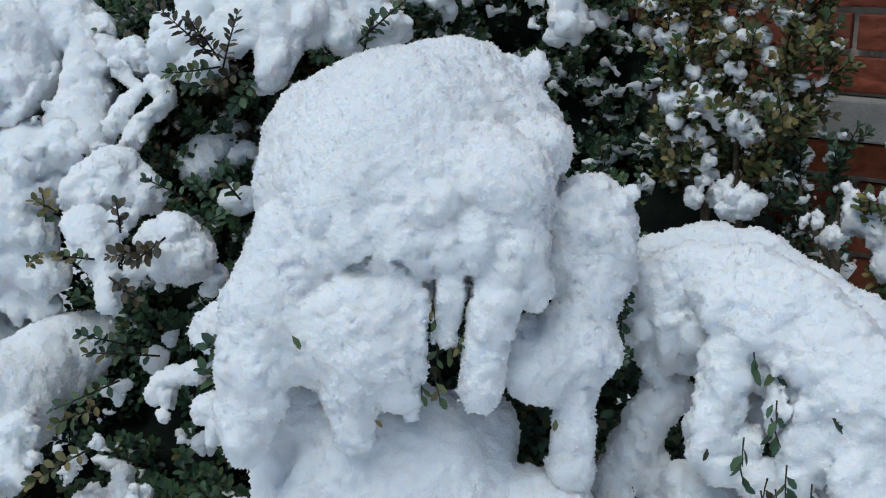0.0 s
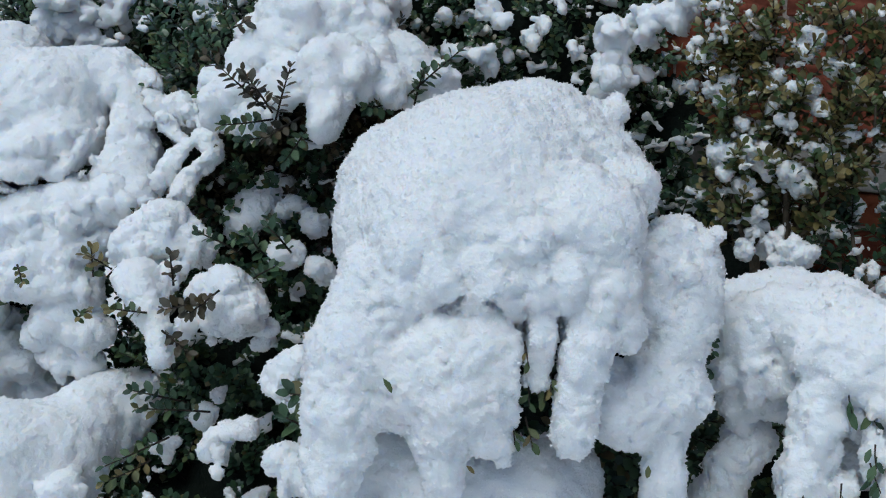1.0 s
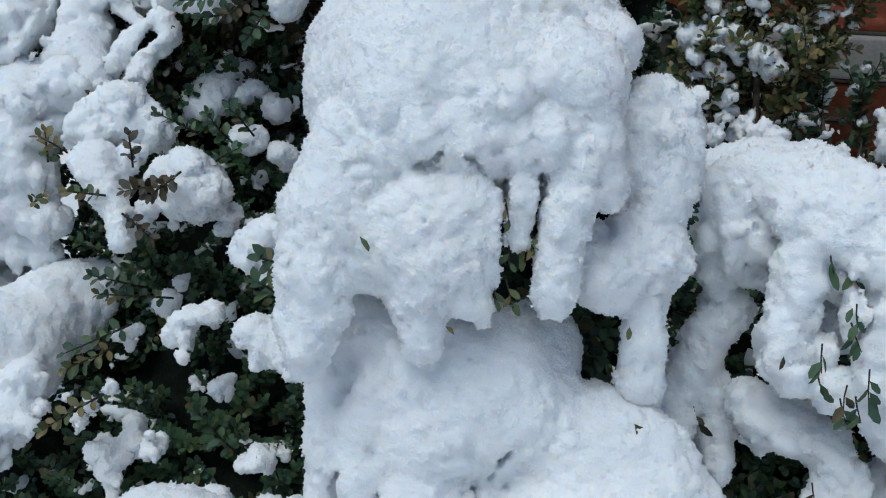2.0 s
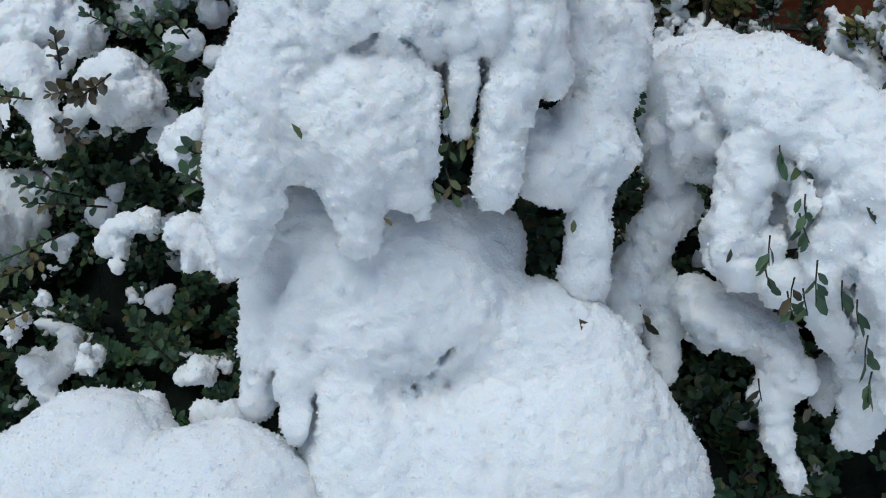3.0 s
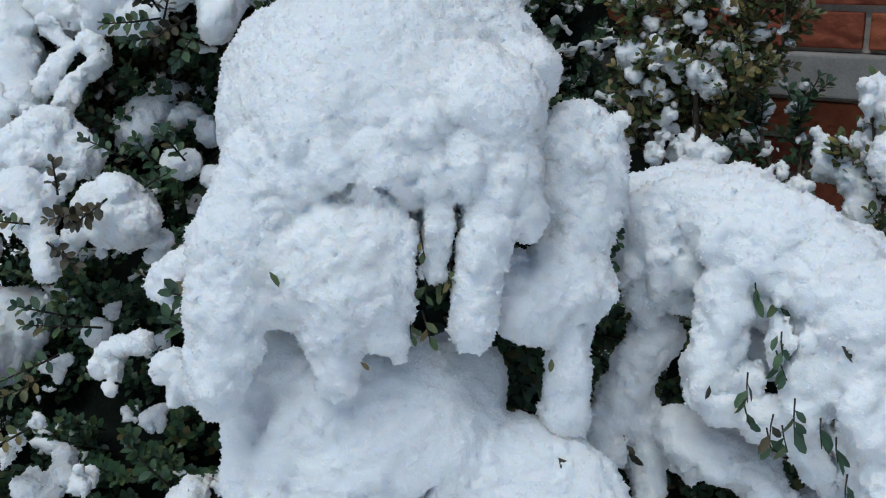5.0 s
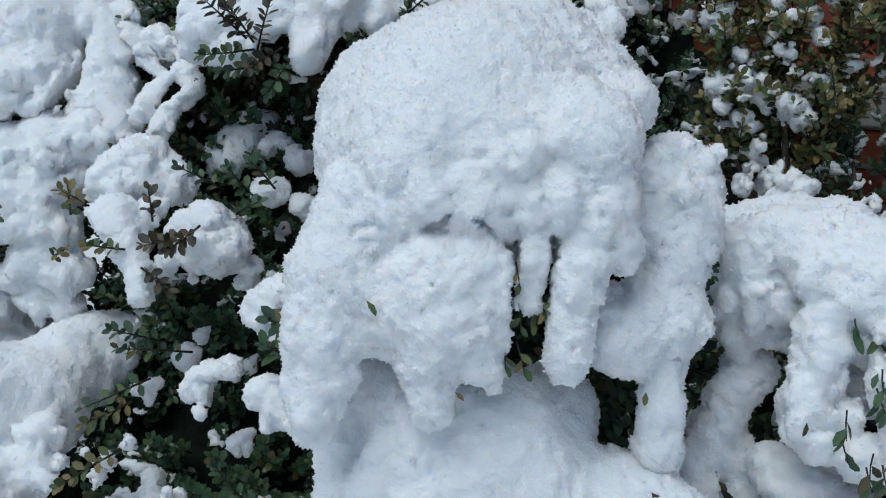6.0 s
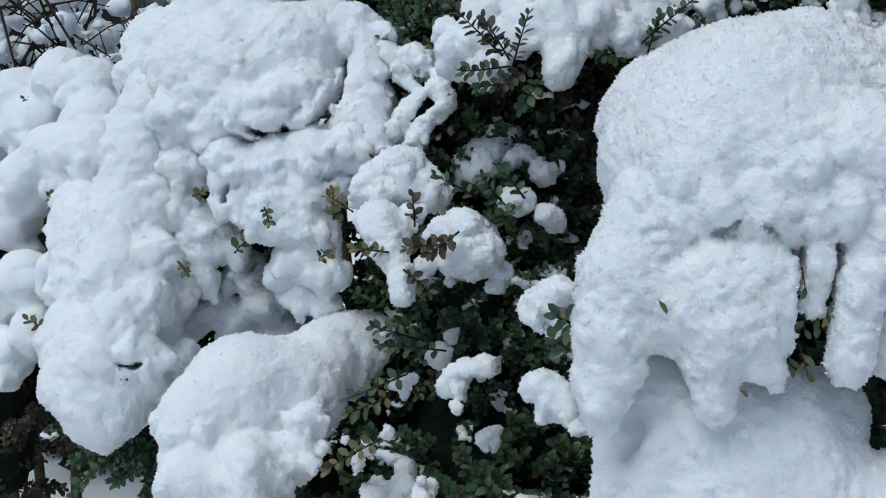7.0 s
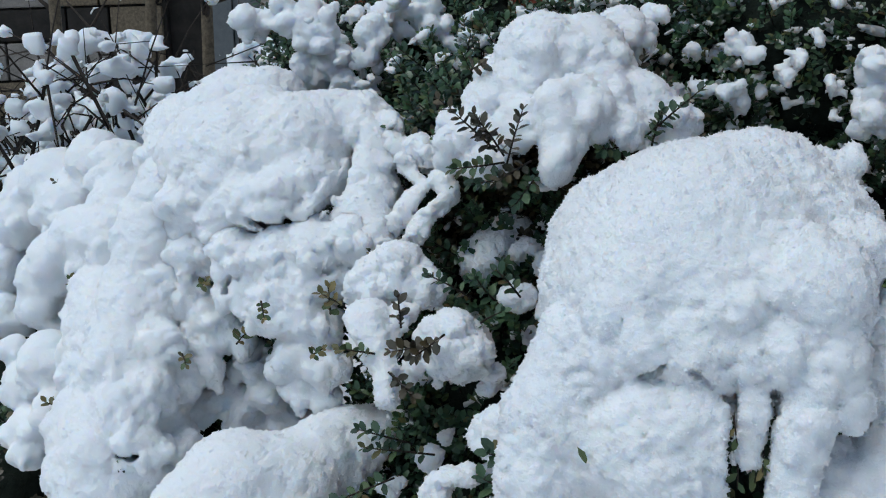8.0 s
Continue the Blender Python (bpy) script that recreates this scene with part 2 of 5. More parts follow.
        if h < 0.05:
            slope = np.stack(np.gradient(field), -1)[tuple(cells.T)]
            slope /= np.linalg.norm(slope, axis=1)[:, None] + 1e-9
            spike = np.random.default_rng(len(cells)).exponential(0.00075 if self.lumpy < 1 else 0.0008, len(cells))
            verts = verts + slope * np.minimum(spike, 0.0034)[:, None]
        index = np.full(n, -1, np.int64)
        index[tuple(cells.T)] = np.arange(len(cells))
        quads = []
        for axis in range(3):
            u, v = (axis + 1) % 3, (axis + 2) % 3
            a = [slice(0, s) for s in n]
            b = [slice(0, s) for s in n]
            b[axis] = slice(1, n[axis] + 1)
            s0, s1 = solid[tuple(a)], solid[tuple(b)]
            for flip in (0, 1):
                e = np.argwhere((s0 & ~s1) if not flip else (~s0 & s1))
                e = e[(e[:, u] > 0) & (e[:, v] > 0)]
                eu, ev = np.eye(3, dtype=int)[u], np.eye(3, dtype=int)[v]
                ring = [e - eu - ev, e - ev, e, e - eu]
                q = np.stack([index[tuple(r.T)] for r in (ring if not flip else ring[::-1])], 1)
                quads.append(q[(q >= 0).all(1)])
        quads = np.concatenate(quads)
        me = bpy.data.meshes.new(name)
        me.vertices.add(len(verts))
        me.vertices.foreach_set("co", verts.astype(np.float32).ravel())
        me.loops.add(len(quads) * 4)
        me.loops.foreach_set("vertex_index", quads.ravel().astype(np.int32))
        me.polygons.add(len(quads))
        me.polygons.foreach_set("loop_start", np.arange(0, len(quads) * 4, 4, dtype=np.int32))
        me.update(calc_edges=True)
        me.polygons.foreach_set("use_smooth", np.ones(len(quads), bool))
        me.materials.append(SNOW)
        ob = new(name, me)
        return tagged(ob, label, category)


def grains(drift_ob, count, small, large, seed):
    """Loose snow crystals frozen to a drift's skin: tiny uneven splinters."""
    rng = np.random.default_rng(seed)
    me = drift_ob.data
    co, no = np.empty(len(me.vertices) * 3), np.empty(len(me.vertices) * 3)
    me.vertices.foreach_get("co", co)
    me.vertex_normals.foreach_get("vector", no)
    pick = rng.integers(0, len(me.vertices), count)
    co, no = co.reshape(-1, 3)[pick], no.reshape(-1, 3)[pick]
    r = small + (large - small) * rng.random((count, 1)) ** 3
    centre = co + no * r * 0.35 + rng.normal(0, 0.4, (count, 3)) * small
    tip = np.array([(1, 1, 1), (1, -1, -1), (-1, 1, -1), (-1, -1, 1)], float) * 0.75
    spin = rng.normal(0, 1, (count, 3, 3))
    spin = np.linalg.qr(spin)[0]
    spin *= np.sign(np.linalg.det(spin))[:, None, None]
    verts = centre[:, None, :] + r[:, None, :] * (np.einsum("nij,kj->nki", spin, tip) * rng.uniform(0.6, 1.4, (count, 4, 1)))
    tri = np.array([(0, 1, 2), (0, 3, 1), (0, 2, 3), (1, 3, 2)])
    faces = (tri[None] + 4 * np.arange(count)[:, None, None]).reshape(-1, 3)
    out = bpy.data.meshes.new("snow_grain")
    out.vertices.add(count * 4)
    out.vertices.foreach_set("co", verts.astype(np.float32).ravel())
    out.loops.add(len(faces) * 3)
    out.loops.foreach_set("vertex_index", faces.ravel().astype(np.int32))
    out.polygons.add(len(faces))
    out.polygons.foreach_set("loop_start", np.arange(0, len(faces) * 3, 3, dtype=np.int32))
    out.update(calc_edges=True)
    out.polygons.foreach_set("use_smooth", np.zeros(len(faces), bool))
    out.materials.append(GRAIN)
    ob = new("snow_grain", out)
    ob.parent = drift_ob
    tagged(ob, kind="stuff")


# ---- the snow's forms ----

hood = Drift(0.0018, 0.012, 0.36)
hood.ball(-0.036, 1.035, 1.274, 0.1189)
hood.ball(-0.095, 1.020, 1.260, 0.0784)
hood.ball(-0.100, 1.064, 1.296, 0.0681)
hood.ball(0.007, 1.062, 1.319, 0.0786)
hood.ball(0.047, 1.045, 1.298, 0.0701)
hood.limb((0.059, 1.068, 1.342), 0.0291, (0.088, 1.076, 1.371), 0.0139)
hood.limb((0.058, 1.012, 1.278), 0.0379, (0.065, 0.974, 1.235), 0.0270)
hood.ball(-0.080, 0.961, 1.271, 0.0540)
hood.ball(-0.012, 0.965, 1.270, 0.0582)
hood.ball(0.037, 0.960, 1.286, 0.0478)
hood.ball(-0.104, 0.923, 1.241, 0.0238)
hood.ball(-0.080, 0.921, 1.249, 0.0256)
hood.ball(-0.063, 0.903, 1.245, 0.0149)
hood.ball(-0.042, 0.916, 1.250, 0.0236)
hood.ball(-0.031, 0.903, 1.239, 0.0126)
hood.ball(-0.004, 0.918, 1.247, 0.0218)
hood.ball(0.029, 0.926, 1.245, 0.0267)
hood.ball(0.056, 0.945, 1.285, 0.0375)
hood.ball(0.063, 0.929, 1.239, 0.0269)
hood.ball(0.073, 0.922, 1.206, 0.0202)
hood.ball(0.089, 0.992, 1.309, 0.0270)
hood.group(0.0060)
hood.limb((-0.132, 0.938, 1.242), 0.0300, (-0.150, 0.914, 1.186), 0.0336)
hood.limb((-0.150, 0.914, 1.186), 0.0336, (-0.161, 0.895, 1.140), 0.0267)
hood.limb((-0.161, 0.895, 1.140), 0.0267, (-0.167, 0.883, 1.098), 0.0215)
hood.limb((-0.167, 0.883, 1.098), 0.0215, (-0.169, 0.879, 1.072), 0.0192)
hood.ball(-0.115, 0.916, 1.178, 0.0299)
hood.ball(-0.123, 0.929, 1.214, 0.0290)
hood.ball(-0.134, 0.900, 1.148, 0.0201)
hood.group(0.0050)
hood.ball(-0.088, 0.905, 1.179, 0.0315)
hood.ball(-0.053, 0.901, 1.182, 0.0294)
hood.ball(-0.069, 0.901, 1.152, 0.0354)
hood.ball(-0.041, 0.893, 1.158, 0.0227)
hood.ball(-0.096, 0.903, 1.152, 0.0230)
hood.ball(-0.044, 0.903, 1.200, 0.0189)
hood.ball(-0.076, 0.900, 1.202, 0.0179)
hood.ball(-0.110, 0.901, 1.142, 0.0163)
hood.ball(-0.024, 0.889, 1.167, 0.0113)
hood.limb((-0.077, 0.888, 1.132), 0.0180, (-0.072, 0.880, 1.085), 0.0095)
hood.limb((-0.041, 0.886, 1.138), 0.0180, (-0.034, 0.881, 1.117), 0.0090)
hood.ball(-0.056, 0.885, 1.128, 0.0114)
hood.ball(-0.023, 0.889, 1.142, 0.0095)
hood.ball(-0.019, 0.894, 1.193, 0.0103)
hood.group(0.0030)
hood.limb((0.008, 0.917, 1.238), 0.0133, (0.006, 0.905, 1.197), 0.0119)
hood.limb((0.006, 0.905, 1.197), 0.0119, (0.004, 0.903, 1.166), 0.0072)
hood.group(0.0040)
hood.limb((0.048, 0.922, 1.226), 0.0220, (0.040, 0.902, 1.183), 0.0180)
hood.limb((0.040, 0.902, 1.183), 0.0180, (0.033, 0.890, 1.117), 0.0172)
hood.group(0.0050)
hood.ball(0.144, 1.016, 1.256, 0.0239)
hood.ball(0.172, 1.009, 1.264, 0.0093)
hood.ball(0.111, 0.988, 1.201, 0.0298)
hood.ball(0.116, 0.962, 1.134, 0.0418)
hood.ball(0.088, 0.942, 1.126, 0.0321)
hood.ball(0.083, 0.932, 1.112, 0.0219)
hood.ball(0.131, 0.953, 1.132, 0.0273)
hood.ball(0.070, 0.936, 1.129, 0.0199)
hood.ball(0.060, 0.944, 1.147, 0.0200)
hood.ball(0.147, 0.998, 1.198, 0.0280)
hood.ball(0.111, 0.997, 1.241, 0.0287)
hood.ball(0.126, 1.006, 1.263, 0.0205)
hood.ball(0.130, 0.989, 1.235, 0.0214)
hood.ball(0.141, 0.988, 1.217, 0.0205)
hood.limb((0.152, 1.008, 1.233), 0.0280, (0.132, 0.971, 1.174), 0.0265)
hood.limb((0.118, 0.943, 1.099), 0.0167, (0.118, 0.937, 1.063), 0.0127)
hood.limb((0.118, 0.937, 1.063), 0.0127, (0.115, 0.935, 1.025), 0.0133)
hood.limb((0.115, 0.935, 1.025), 0.0133, (0.117, 0.944, 0.977), 0.0157)
hood.slit([(-0.079, 0.885, 1.229, 0.0007), (-0.068, 0.885, 1.233, 0.0016), (-0.059, 0.885, 1.239, 0.0023), (-0.055, 0.885, 1.244, 0.0009)], 0.012)
hood.slit([(-0.044, 0.885, 1.237, 0.0007), (-0.036, 0.885, 1.233, 0.0012), (-0.028, 0.885, 1.227, 0.0007)], 0.010)
hood.slit([(-0.007, 0.885, 1.222, 0.0014), (-0.009, 0.885, 1.206, 0.0028), (-0.009, 0.885, 1.196, 0.0012), (-0.011, 0.885, 1.181, 0.0019), (-0.013, 0.885, 1.169, 0.0014), (-0.009, 0.885, 1.149, 0.0033), (-0.006, 0.885, 1.123, 0.0038)], 0.060)
hood.slit([(0.022, 0.885, 1.223, 0.0009), (0.021, 0.885, 1.211, 0.0023), (0.019, 0.885, 1.196, 0.0014), (0.016, 0.885, 1.176, 0.0028), (0.015, 0.885, 1.159, 0.0028)], 0.060)
hood.slit([(0.086, 0.920, 1.273, 0.0007), (0.087, 0.920, 1.264, 0.0010), (0.088, 0.920, 1.254, 0.0007)], 0.010)
hood.rag(420, 21)


mound = Drift(0.0027, 0.024, 0.22)
mound.ball(0.027, 0.982, 1.036, 0.0471)
mound.ball(-0.076, 0.934, 1.054, 0.0460)
mound.ball(-0.027, 0.943, 1.044, 0.0552)
mound.ball(-0.059, 0.936, 0.995, 0.0637)
mound.ball(-0.002, 0.939, 1.002, 0.0617)
mound.ball(-0.094, 0.930, 0.983, 0.0423)
mound.ball(0.065, 0.933, 0.963, 0.0578)
mound.ball(0.112, 0.919, 0.944, 0.0471)
mound.ball(0.131, 0.910, 0.968, 0.0199)
mound.ball(0.091, 0.931, 0.978, 0.0384)
mound.ball(0.121, 0.919, 0.967, 0.0267)
mound.ball(0.092, 0.901, 0.870, 0.0992)
mound.ball(0.148, 0.897, 0.869, 0.0655)
mound.ball(0.128, 0.904, 0.913, 0.0537)
mound.ball(0.154, 0.883, 0.833, 0.0655)
mound.ball(0.013, 0.882, 0.858, 0.0900)
mound.ball(-0.071, 0.881, 0.898, 0.0509)
mound.ball(-0.096, 0.902, 0.932, 0.0395)
mound.ball(-0.063, 0.867, 0.855, 0.0672)
mound.ball(-0.114, 0.946, 1.082, 0.0239)
mound.ball(-0.134, 0.909, 0.971, 0.0193)
mound.group(0.0080)
mound.limb((-0.130, 0.950, 1.098), 0.0146, (-0.145, 0.939, 1.029), 0.0139)
mound.limb((-0.145, 0.939, 1.029), 0.0139, (-0.152, 0.927, 0.974), 0.0149)
mound.limb((-0.152, 0.927, 0.974), 0.0149, (-0.163, 0.913, 0.929), 0.0178)
mound.group(0.0100)
mound.limb((-0.114, 0.909, 1.045), 0.0090, (-0.127, 0.901, 1.005), 0.0090)
mound.limb((-0.127, 0.901, 1.005), 0.0090, (-0.131, 0.890, 0.965), 0.0118)
mound.limb((-0.131, 0.890, 0.965), 0.0118, (-0.126, 0.868, 0.931), 0.0161)
mound.slit([(-0.114, 0.865, 0.957, 0.0013), (-0.115, 0.855, 0.938, 0.0023), (-0.122, 0.845, 0.919, 0.0023), (-0.127, 0.840, 0.909, 0.0014)], 0.020)
mound.slit([(-0.002, 0.885, 0.987, 0.0011), (-0.008, 0.875, 0.981, 0.0022), (-0.014, 0.870, 0.970, 0.0018), (-0.018, 0.875, 0.962, 0.0014)], 0.020)
mound.slit([(-0.146, 0.895, 0.968, 0.0014), (-0.150, 0.890, 0.958, 0.0018), (-0.154, 0.890, 0.946, 0.0014)], 0.012)

left_lumps = Drift(0.0026, 0.012, 1.2)
left_lumps.ball(-0.222, 1.055, 1.119, 0.0249)
left_lumps.ball(-0.209, 1.048, 1.137, 0.0177)
left_lumps.ball(-0.230, 1.044, 1.104, 0.0139)
left_lumps.ball(-0.214, 1.042, 1.098, 0.0119)
left_lumps.ball(-0.225, 1.028, 1.040, 0.0180)
left_lumps.ball(-0.209, 1.018, 1.031, 0.0179)
left_lumps.ball(-0.231, 1.021, 1.046, 0.0114)
left_lumps.ball(-0.199, 1.003, 1.024, 0.0128)
left_lumps.ball(-0.188, 0.987, 1.017, 0.0073)
left_lumps.rag(60, 23)

front_left = Drift(0.0033, 0.02, 0.4)
front_left.ball(-0.194, 0.848, 0.848, 0.0899)
front_left.ball(-0.298, 0.910, 0.857, 0.0834)
front_left.ball(-0.358, 0.898, 0.830, 0.0772)
front_left.ball(-0.217, 0.992, 0.877, 0.0180)
front_left.ball(-0.269, 1.003, 0.875, 0.0226)
front_left.ball(-0.190, 0.971, 0.889, 0.0175)

arch = Drift(0.0026, 0.008, 1.1)
arch.limb((0.225, 1.141, 1.159), 0.0309, (0.275, 1.152, 1.162), 0.0318)
arch.limb((0.275, 1.152, 1.162), 0.0318, (0.322, 1.111, 1.166), 0.0314)
arch.limb((0.322, 1.111, 1.166), 0.0314, (0.369, 1.068, 1.141), 0.0327)
arch.limb((0.369, 1.068, 1.141), 0.0327, (0.406, 1.034, 1.121), 0.0341)
arch.limb((0.406, 1.034, 1.121), 0.0341, (0.445, 1.006, 1.089), 0.0358)
arch.limb((0.201, 1.049, 1.161), 0.0295, (0.240, 1.030, 1.178), 0.0299)
arch.limb((0.240, 1.030, 1.178), 0.0299, (0.280, 0.999, 1.181), 0.0291)
arch.limb((0.280, 0.999, 1.181), 0.0291, (0.322, 0.972, 1.160), 0.0315)
arch.limb((0.322, 0.972, 1.160), 0.0315, (0.348, 0.937, 1.143), 0.0316)
arch.limb((0.348, 0.937, 1.143), 0.0316, (0.375, 0.894, 1.113), 0.0344)
arch.ball(0.197, 1.046, 1.130, 0.0256)
arch.ball(0.218, 1.042, 1.107, 0.0267)
arch.ball(0.228, 1.029, 1.136, 0.0292)
arch.ball(0.190, 1.049, 1.156, 0.0193)
arch.ball(0.259, 0.990, 1.167, 0.0251)
arch.ball(0.293, 0.972, 1.154, 0.0267)
arch.ball(0.331, 0.940, 1.134, 0.0299)
arch.ball(0.362, 0.907, 1.114, 0.0320)
arch.ball(0.206, 1.040, 1.092, 0.0103)
arch.ball(0.246, 1.035, 1.095, 0.0154)
arch.group(0.0060)
arch.limb((0.226, 1.050, 1.053), 0.0201, (0.203, 1.042, 1.023), 0.0222)
arch.limb((0.203, 1.042, 1.023), 0.0222, (0.179, 1.031, 0.972), 0.0212)
arch.limb((0.179, 1.031, 0.972), 0.0212, (0.169, 1.015, 0.953), 0.0147)
arch.limb((0.210, 1.037, 0.980), 0.0171, (0.216, 1.028, 0.937), 0.0183)
arch.limb((0.216, 1.028, 0.937), 0.0183, (0.214, 1.010, 0.898), 0.0102)
arch.group(0.0060)
arch.limb((0.258, 0.963, 1.130), 0.0181, (0.253, 0.950, 1.089), 0.0200)
arch.limb((0.253, 0.950, 1.089), 0.0200, (0.243, 0.945, 1.056), 0.0201)
arch.limb((0.243, 0.945, 1.056), 0.0201, (0.249, 0.941, 1.032), 0.0212)
arch.ball(0.273, 0.942, 1.053, 0.0125)
arch.group(0.0060)
arch.ball(0.308, 0.984, 1.067, 0.0189)
arch.ball(0.286, 0.966, 1.111, 0.0159)
arch.ball(0.303, 0.964, 1.099, 0.0135)
arch.ball(0.287, 1.001, 0.969, 0.0209)
arch.group(0.0080)
arch.limb((0.233, 1.002, 0.976), 0.0218, (0.266, 0.986, 0.962), 0.0258)
arch.limb((0.266, 0.986, 0.962), 0.0258, (0.299, 0.969, 0.940), 0.0236)
arch.limb((0.299, 0.969, 0.940), 0.0236, (0.324, 0.942, 0.911), 0.0122)
arch.limb((0.300, 0.956, 0.912), 0.0164, (0.304, 0.940, 0.860), 0.0103)
arch.limb((0.304, 0.940, 0.860), 0.0103, (0.315, 0.925, 0.822), 0.0046)
arch.ball(0.249, 0.995, 0.945, 0.0198)
arch.group(0.0050)
arch.limb((0.311, 0.931, 1.115), 0.0214, (0.321, 0.917, 1.068), 0.0215)
arch.limb((0.321, 0.917, 1.068), 0.0215, (0.317, 0.909, 1.026), 0.0141)
arch.limb((0.317, 0.909, 1.026), 0.0141, (0.339, 0.928, 0.976), 0.0176)
arch.ball(0.285, 0.929, 1.024, 0.0144)
arch.ball(0.290, 0.920, 1.008, 0.0096)
arch.ball(0.341, 0.904, 1.053, 0.0186)
arch.group(0.0050)
arch.ball(0.369, 0.971, 0.905, 0.0209)
arch.limb((0.369, 0.953, 0.964), 0.0232, (0.376, 0.936, 0.905), 0.0162)
arch.limb((0.376, 0.936, 0.905), 0.0162, (0.373, 0.931, 0.865), 0.0159)
arch.group(0.0060)
arch.limb((0.353, 0.897, 1.079), 0.0266, (0.364, 0.881, 1.026), 0.0258)
arch.limb((0.364, 0.881, 1.026), 0.0258, (0.375, 0.870, 0.980), 0.0204)
arch.limb((0.375, 0.870, 0.980), 0.0204, (0.381, 0.858, 0.934), 0.0177)
arch.slit([(0.273, 0.950, 1.085, 0.0025), (0.279, 0.950, 1.089, 0.0045), (0.282, 0.950, 1.093, 0.0025)], 0.070)
arch.slit([(0.292, 0.930, 1.123, 0.0019), (0.303, 0.930, 1.104, 0.0029), (0.302, 0.920, 1.087, 0.0029), (0.293, 0.910, 1.066, 0.0029), (0.293, 0.910, 1.047, 0.0029)], 0.040)
arch.slit([(0.223, 0.985, 1.176, 0.0015), (0.227, 0.985, 1.164, 0.0030), (0.229, 0.985, 1.149, 0.0020)], 0.012)
arch.slit([(0.328, 0.870, 1.031, 0.0019), (0.340, 0.870, 1.001, 0.0034), (0.346, 0.860, 0.976, 0.0034)], 0.060)
arch.rag(800, 24)

dome = Drift(0.0031, 0.010, 1.3)
dome.ball(-0.920, 1.877, 1.318, 0.0768)
dome.ball(-0.824, 1.869, 1.357, 0.0792)
dome.ball(-0.758, 1.861, 1.366, 0.0705)
dome.ball(-0.934, 1.826, 1.294, 0.0463)
dome.ball(-0.856, 1.857, 1.334, 0.0773)
dome.group(0.0120)
dome.ball(-0.741, 1.711, 1.284, 0.1110)
dome.ball(-0.664, 1.712, 1.310, 0.0921)
dome.ball(-0.797, 1.709, 1.294, 0.0893)
dome.ball(-0.632, 1.730, 1.335, 0.0704)
dome.ball(-0.719, 1.736, 1.339, 0.0758)
dome.ball(-0.618, 1.644, 1.275, 0.0438)
dome.ball(-0.650, 1.620, 1.262, 0.0401)
dome.ball(-0.712, 1.618, 1.253, 0.0380)
dome.ball(-0.670, 1.600, 1.239, 0.0249)
dome.ball(-0.747, 1.631, 1.225, 0.0411)
dome.ball(-0.810, 1.648, 1.240, 0.0479)
dome.ball(-0.597, 1.608, 1.245, 0.0182)
dome.ball(-0.619, 1.607, 1.235, 0.0166)
dome.ball(-0.577, 1.615, 1.267, 0.0148)
dome.ball(-0.657, 1.590, 1.229, 0.0149)
dome.group(0.0080)
dome.ball(-0.562, 1.746, 1.354, 0.0456)
dome.ball(-0.509, 1.719, 1.352, 0.0189)
dome.limb((-0.595, 1.737, 1.369), 0.0368, (-0.531, 1.713, 1.322), 0.0327)
dome.limb((-0.531, 1.713, 1.322), 0.0327, (-0.537, 1.676, 1.267), 0.0357)
dome.limb((-0.537, 1.676, 1.267), 0.0357, (-0.535, 1.638, 1.221), 0.0384)
dome.limb((-0.535, 1.638, 1.221), 0.0384, (-0.502, 1.599, 1.195), 0.0294)
dome.slit([(-0.563, 1.630, 1.335, 0.0050), (-0.559, 1.630, 1.302, 0.0075), (-0.564, 1.630, 1.269, 0.0100), (-0.580, 1.620, 1.241, 0.0067), (-0.599, 1.610, 1.222, 0.0058)], 0.160)
dome.slit([(-0.689, 1.580, 1.226, 0.0050), (-0.663, 1.580, 1.216, 0.0050), (-0.636, 1.580, 1.221, 0.0066), (-0.649, 1.580, 1.197, 0.0042)], 0.140)
dome.rag(700, 25)

curtain = Drift(0.003, 0.008, 1.2)
curtain.ball(-0.599, 1.615, 1.178, 0.0552)
curtain.ball(-0.648, 1.603, 1.171, 0.0460)
curtain.ball(-0.542, 1.603, 1.194, 0.0427)
curtain.ball(-0.703, 1.601, 1.154, 0.0439)
curtain.ball(-0.729, 1.602, 1.179, 0.0321)
curtain.ball(-0.564, 1.608, 1.138, 0.0383)
curtain.ball(-0.610, 1.588, 1.124, 0.0431)
curtain.ball(-0.661, 1.580, 1.116, 0.0350)
curtain.ball(-0.715, 1.582, 1.115, 0.0269)
curtain.group(0.0060)
curtain.ball(-0.597, 1.581, 1.075, 0.0415)
curtain.ball(-0.638, 1.573, 1.084, 0.0282)
curtain.ball(-0.686, 1.573, 1.092, 0.0184)
curtain.ball(-0.620, 1.577, 1.033, 0.0317)
curtain.group(0.0040)
curtain.ball(-0.574, 1.565, 1.019, 0.0247)
curtain.ball(-0.651, 1.582, 1.004, 0.0219)
curtain.group(0.0040)
curtain.ball(-0.610, 1.577, 0.972, 0.0268)
curtain.ball(-0.579, 1.567, 0.966, 0.0166)
curtain.ball(-0.633, 1.577, 0.971, 0.0168)
curtain.group(0.0060)
curtain.ball(-0.804, 1.642, 1.161, 0.0420)
curtain.ball(-0.822, 1.630, 1.101, 0.0403)
curtain.ball(-0.785, 1.625, 1.067, 0.0402)
curtain.ball(-0.807, 1.608, 1.035, 0.0279)
curtain.ball(-0.755, 1.621, 1.042, 0.0313)
curtain.ball(-0.728, 1.619, 1.030, 0.0191)
curtain.limb((-0.782, 1.602, 1.019), 0.0216, (-0.772, 1.596, 0.981), 0.0156)
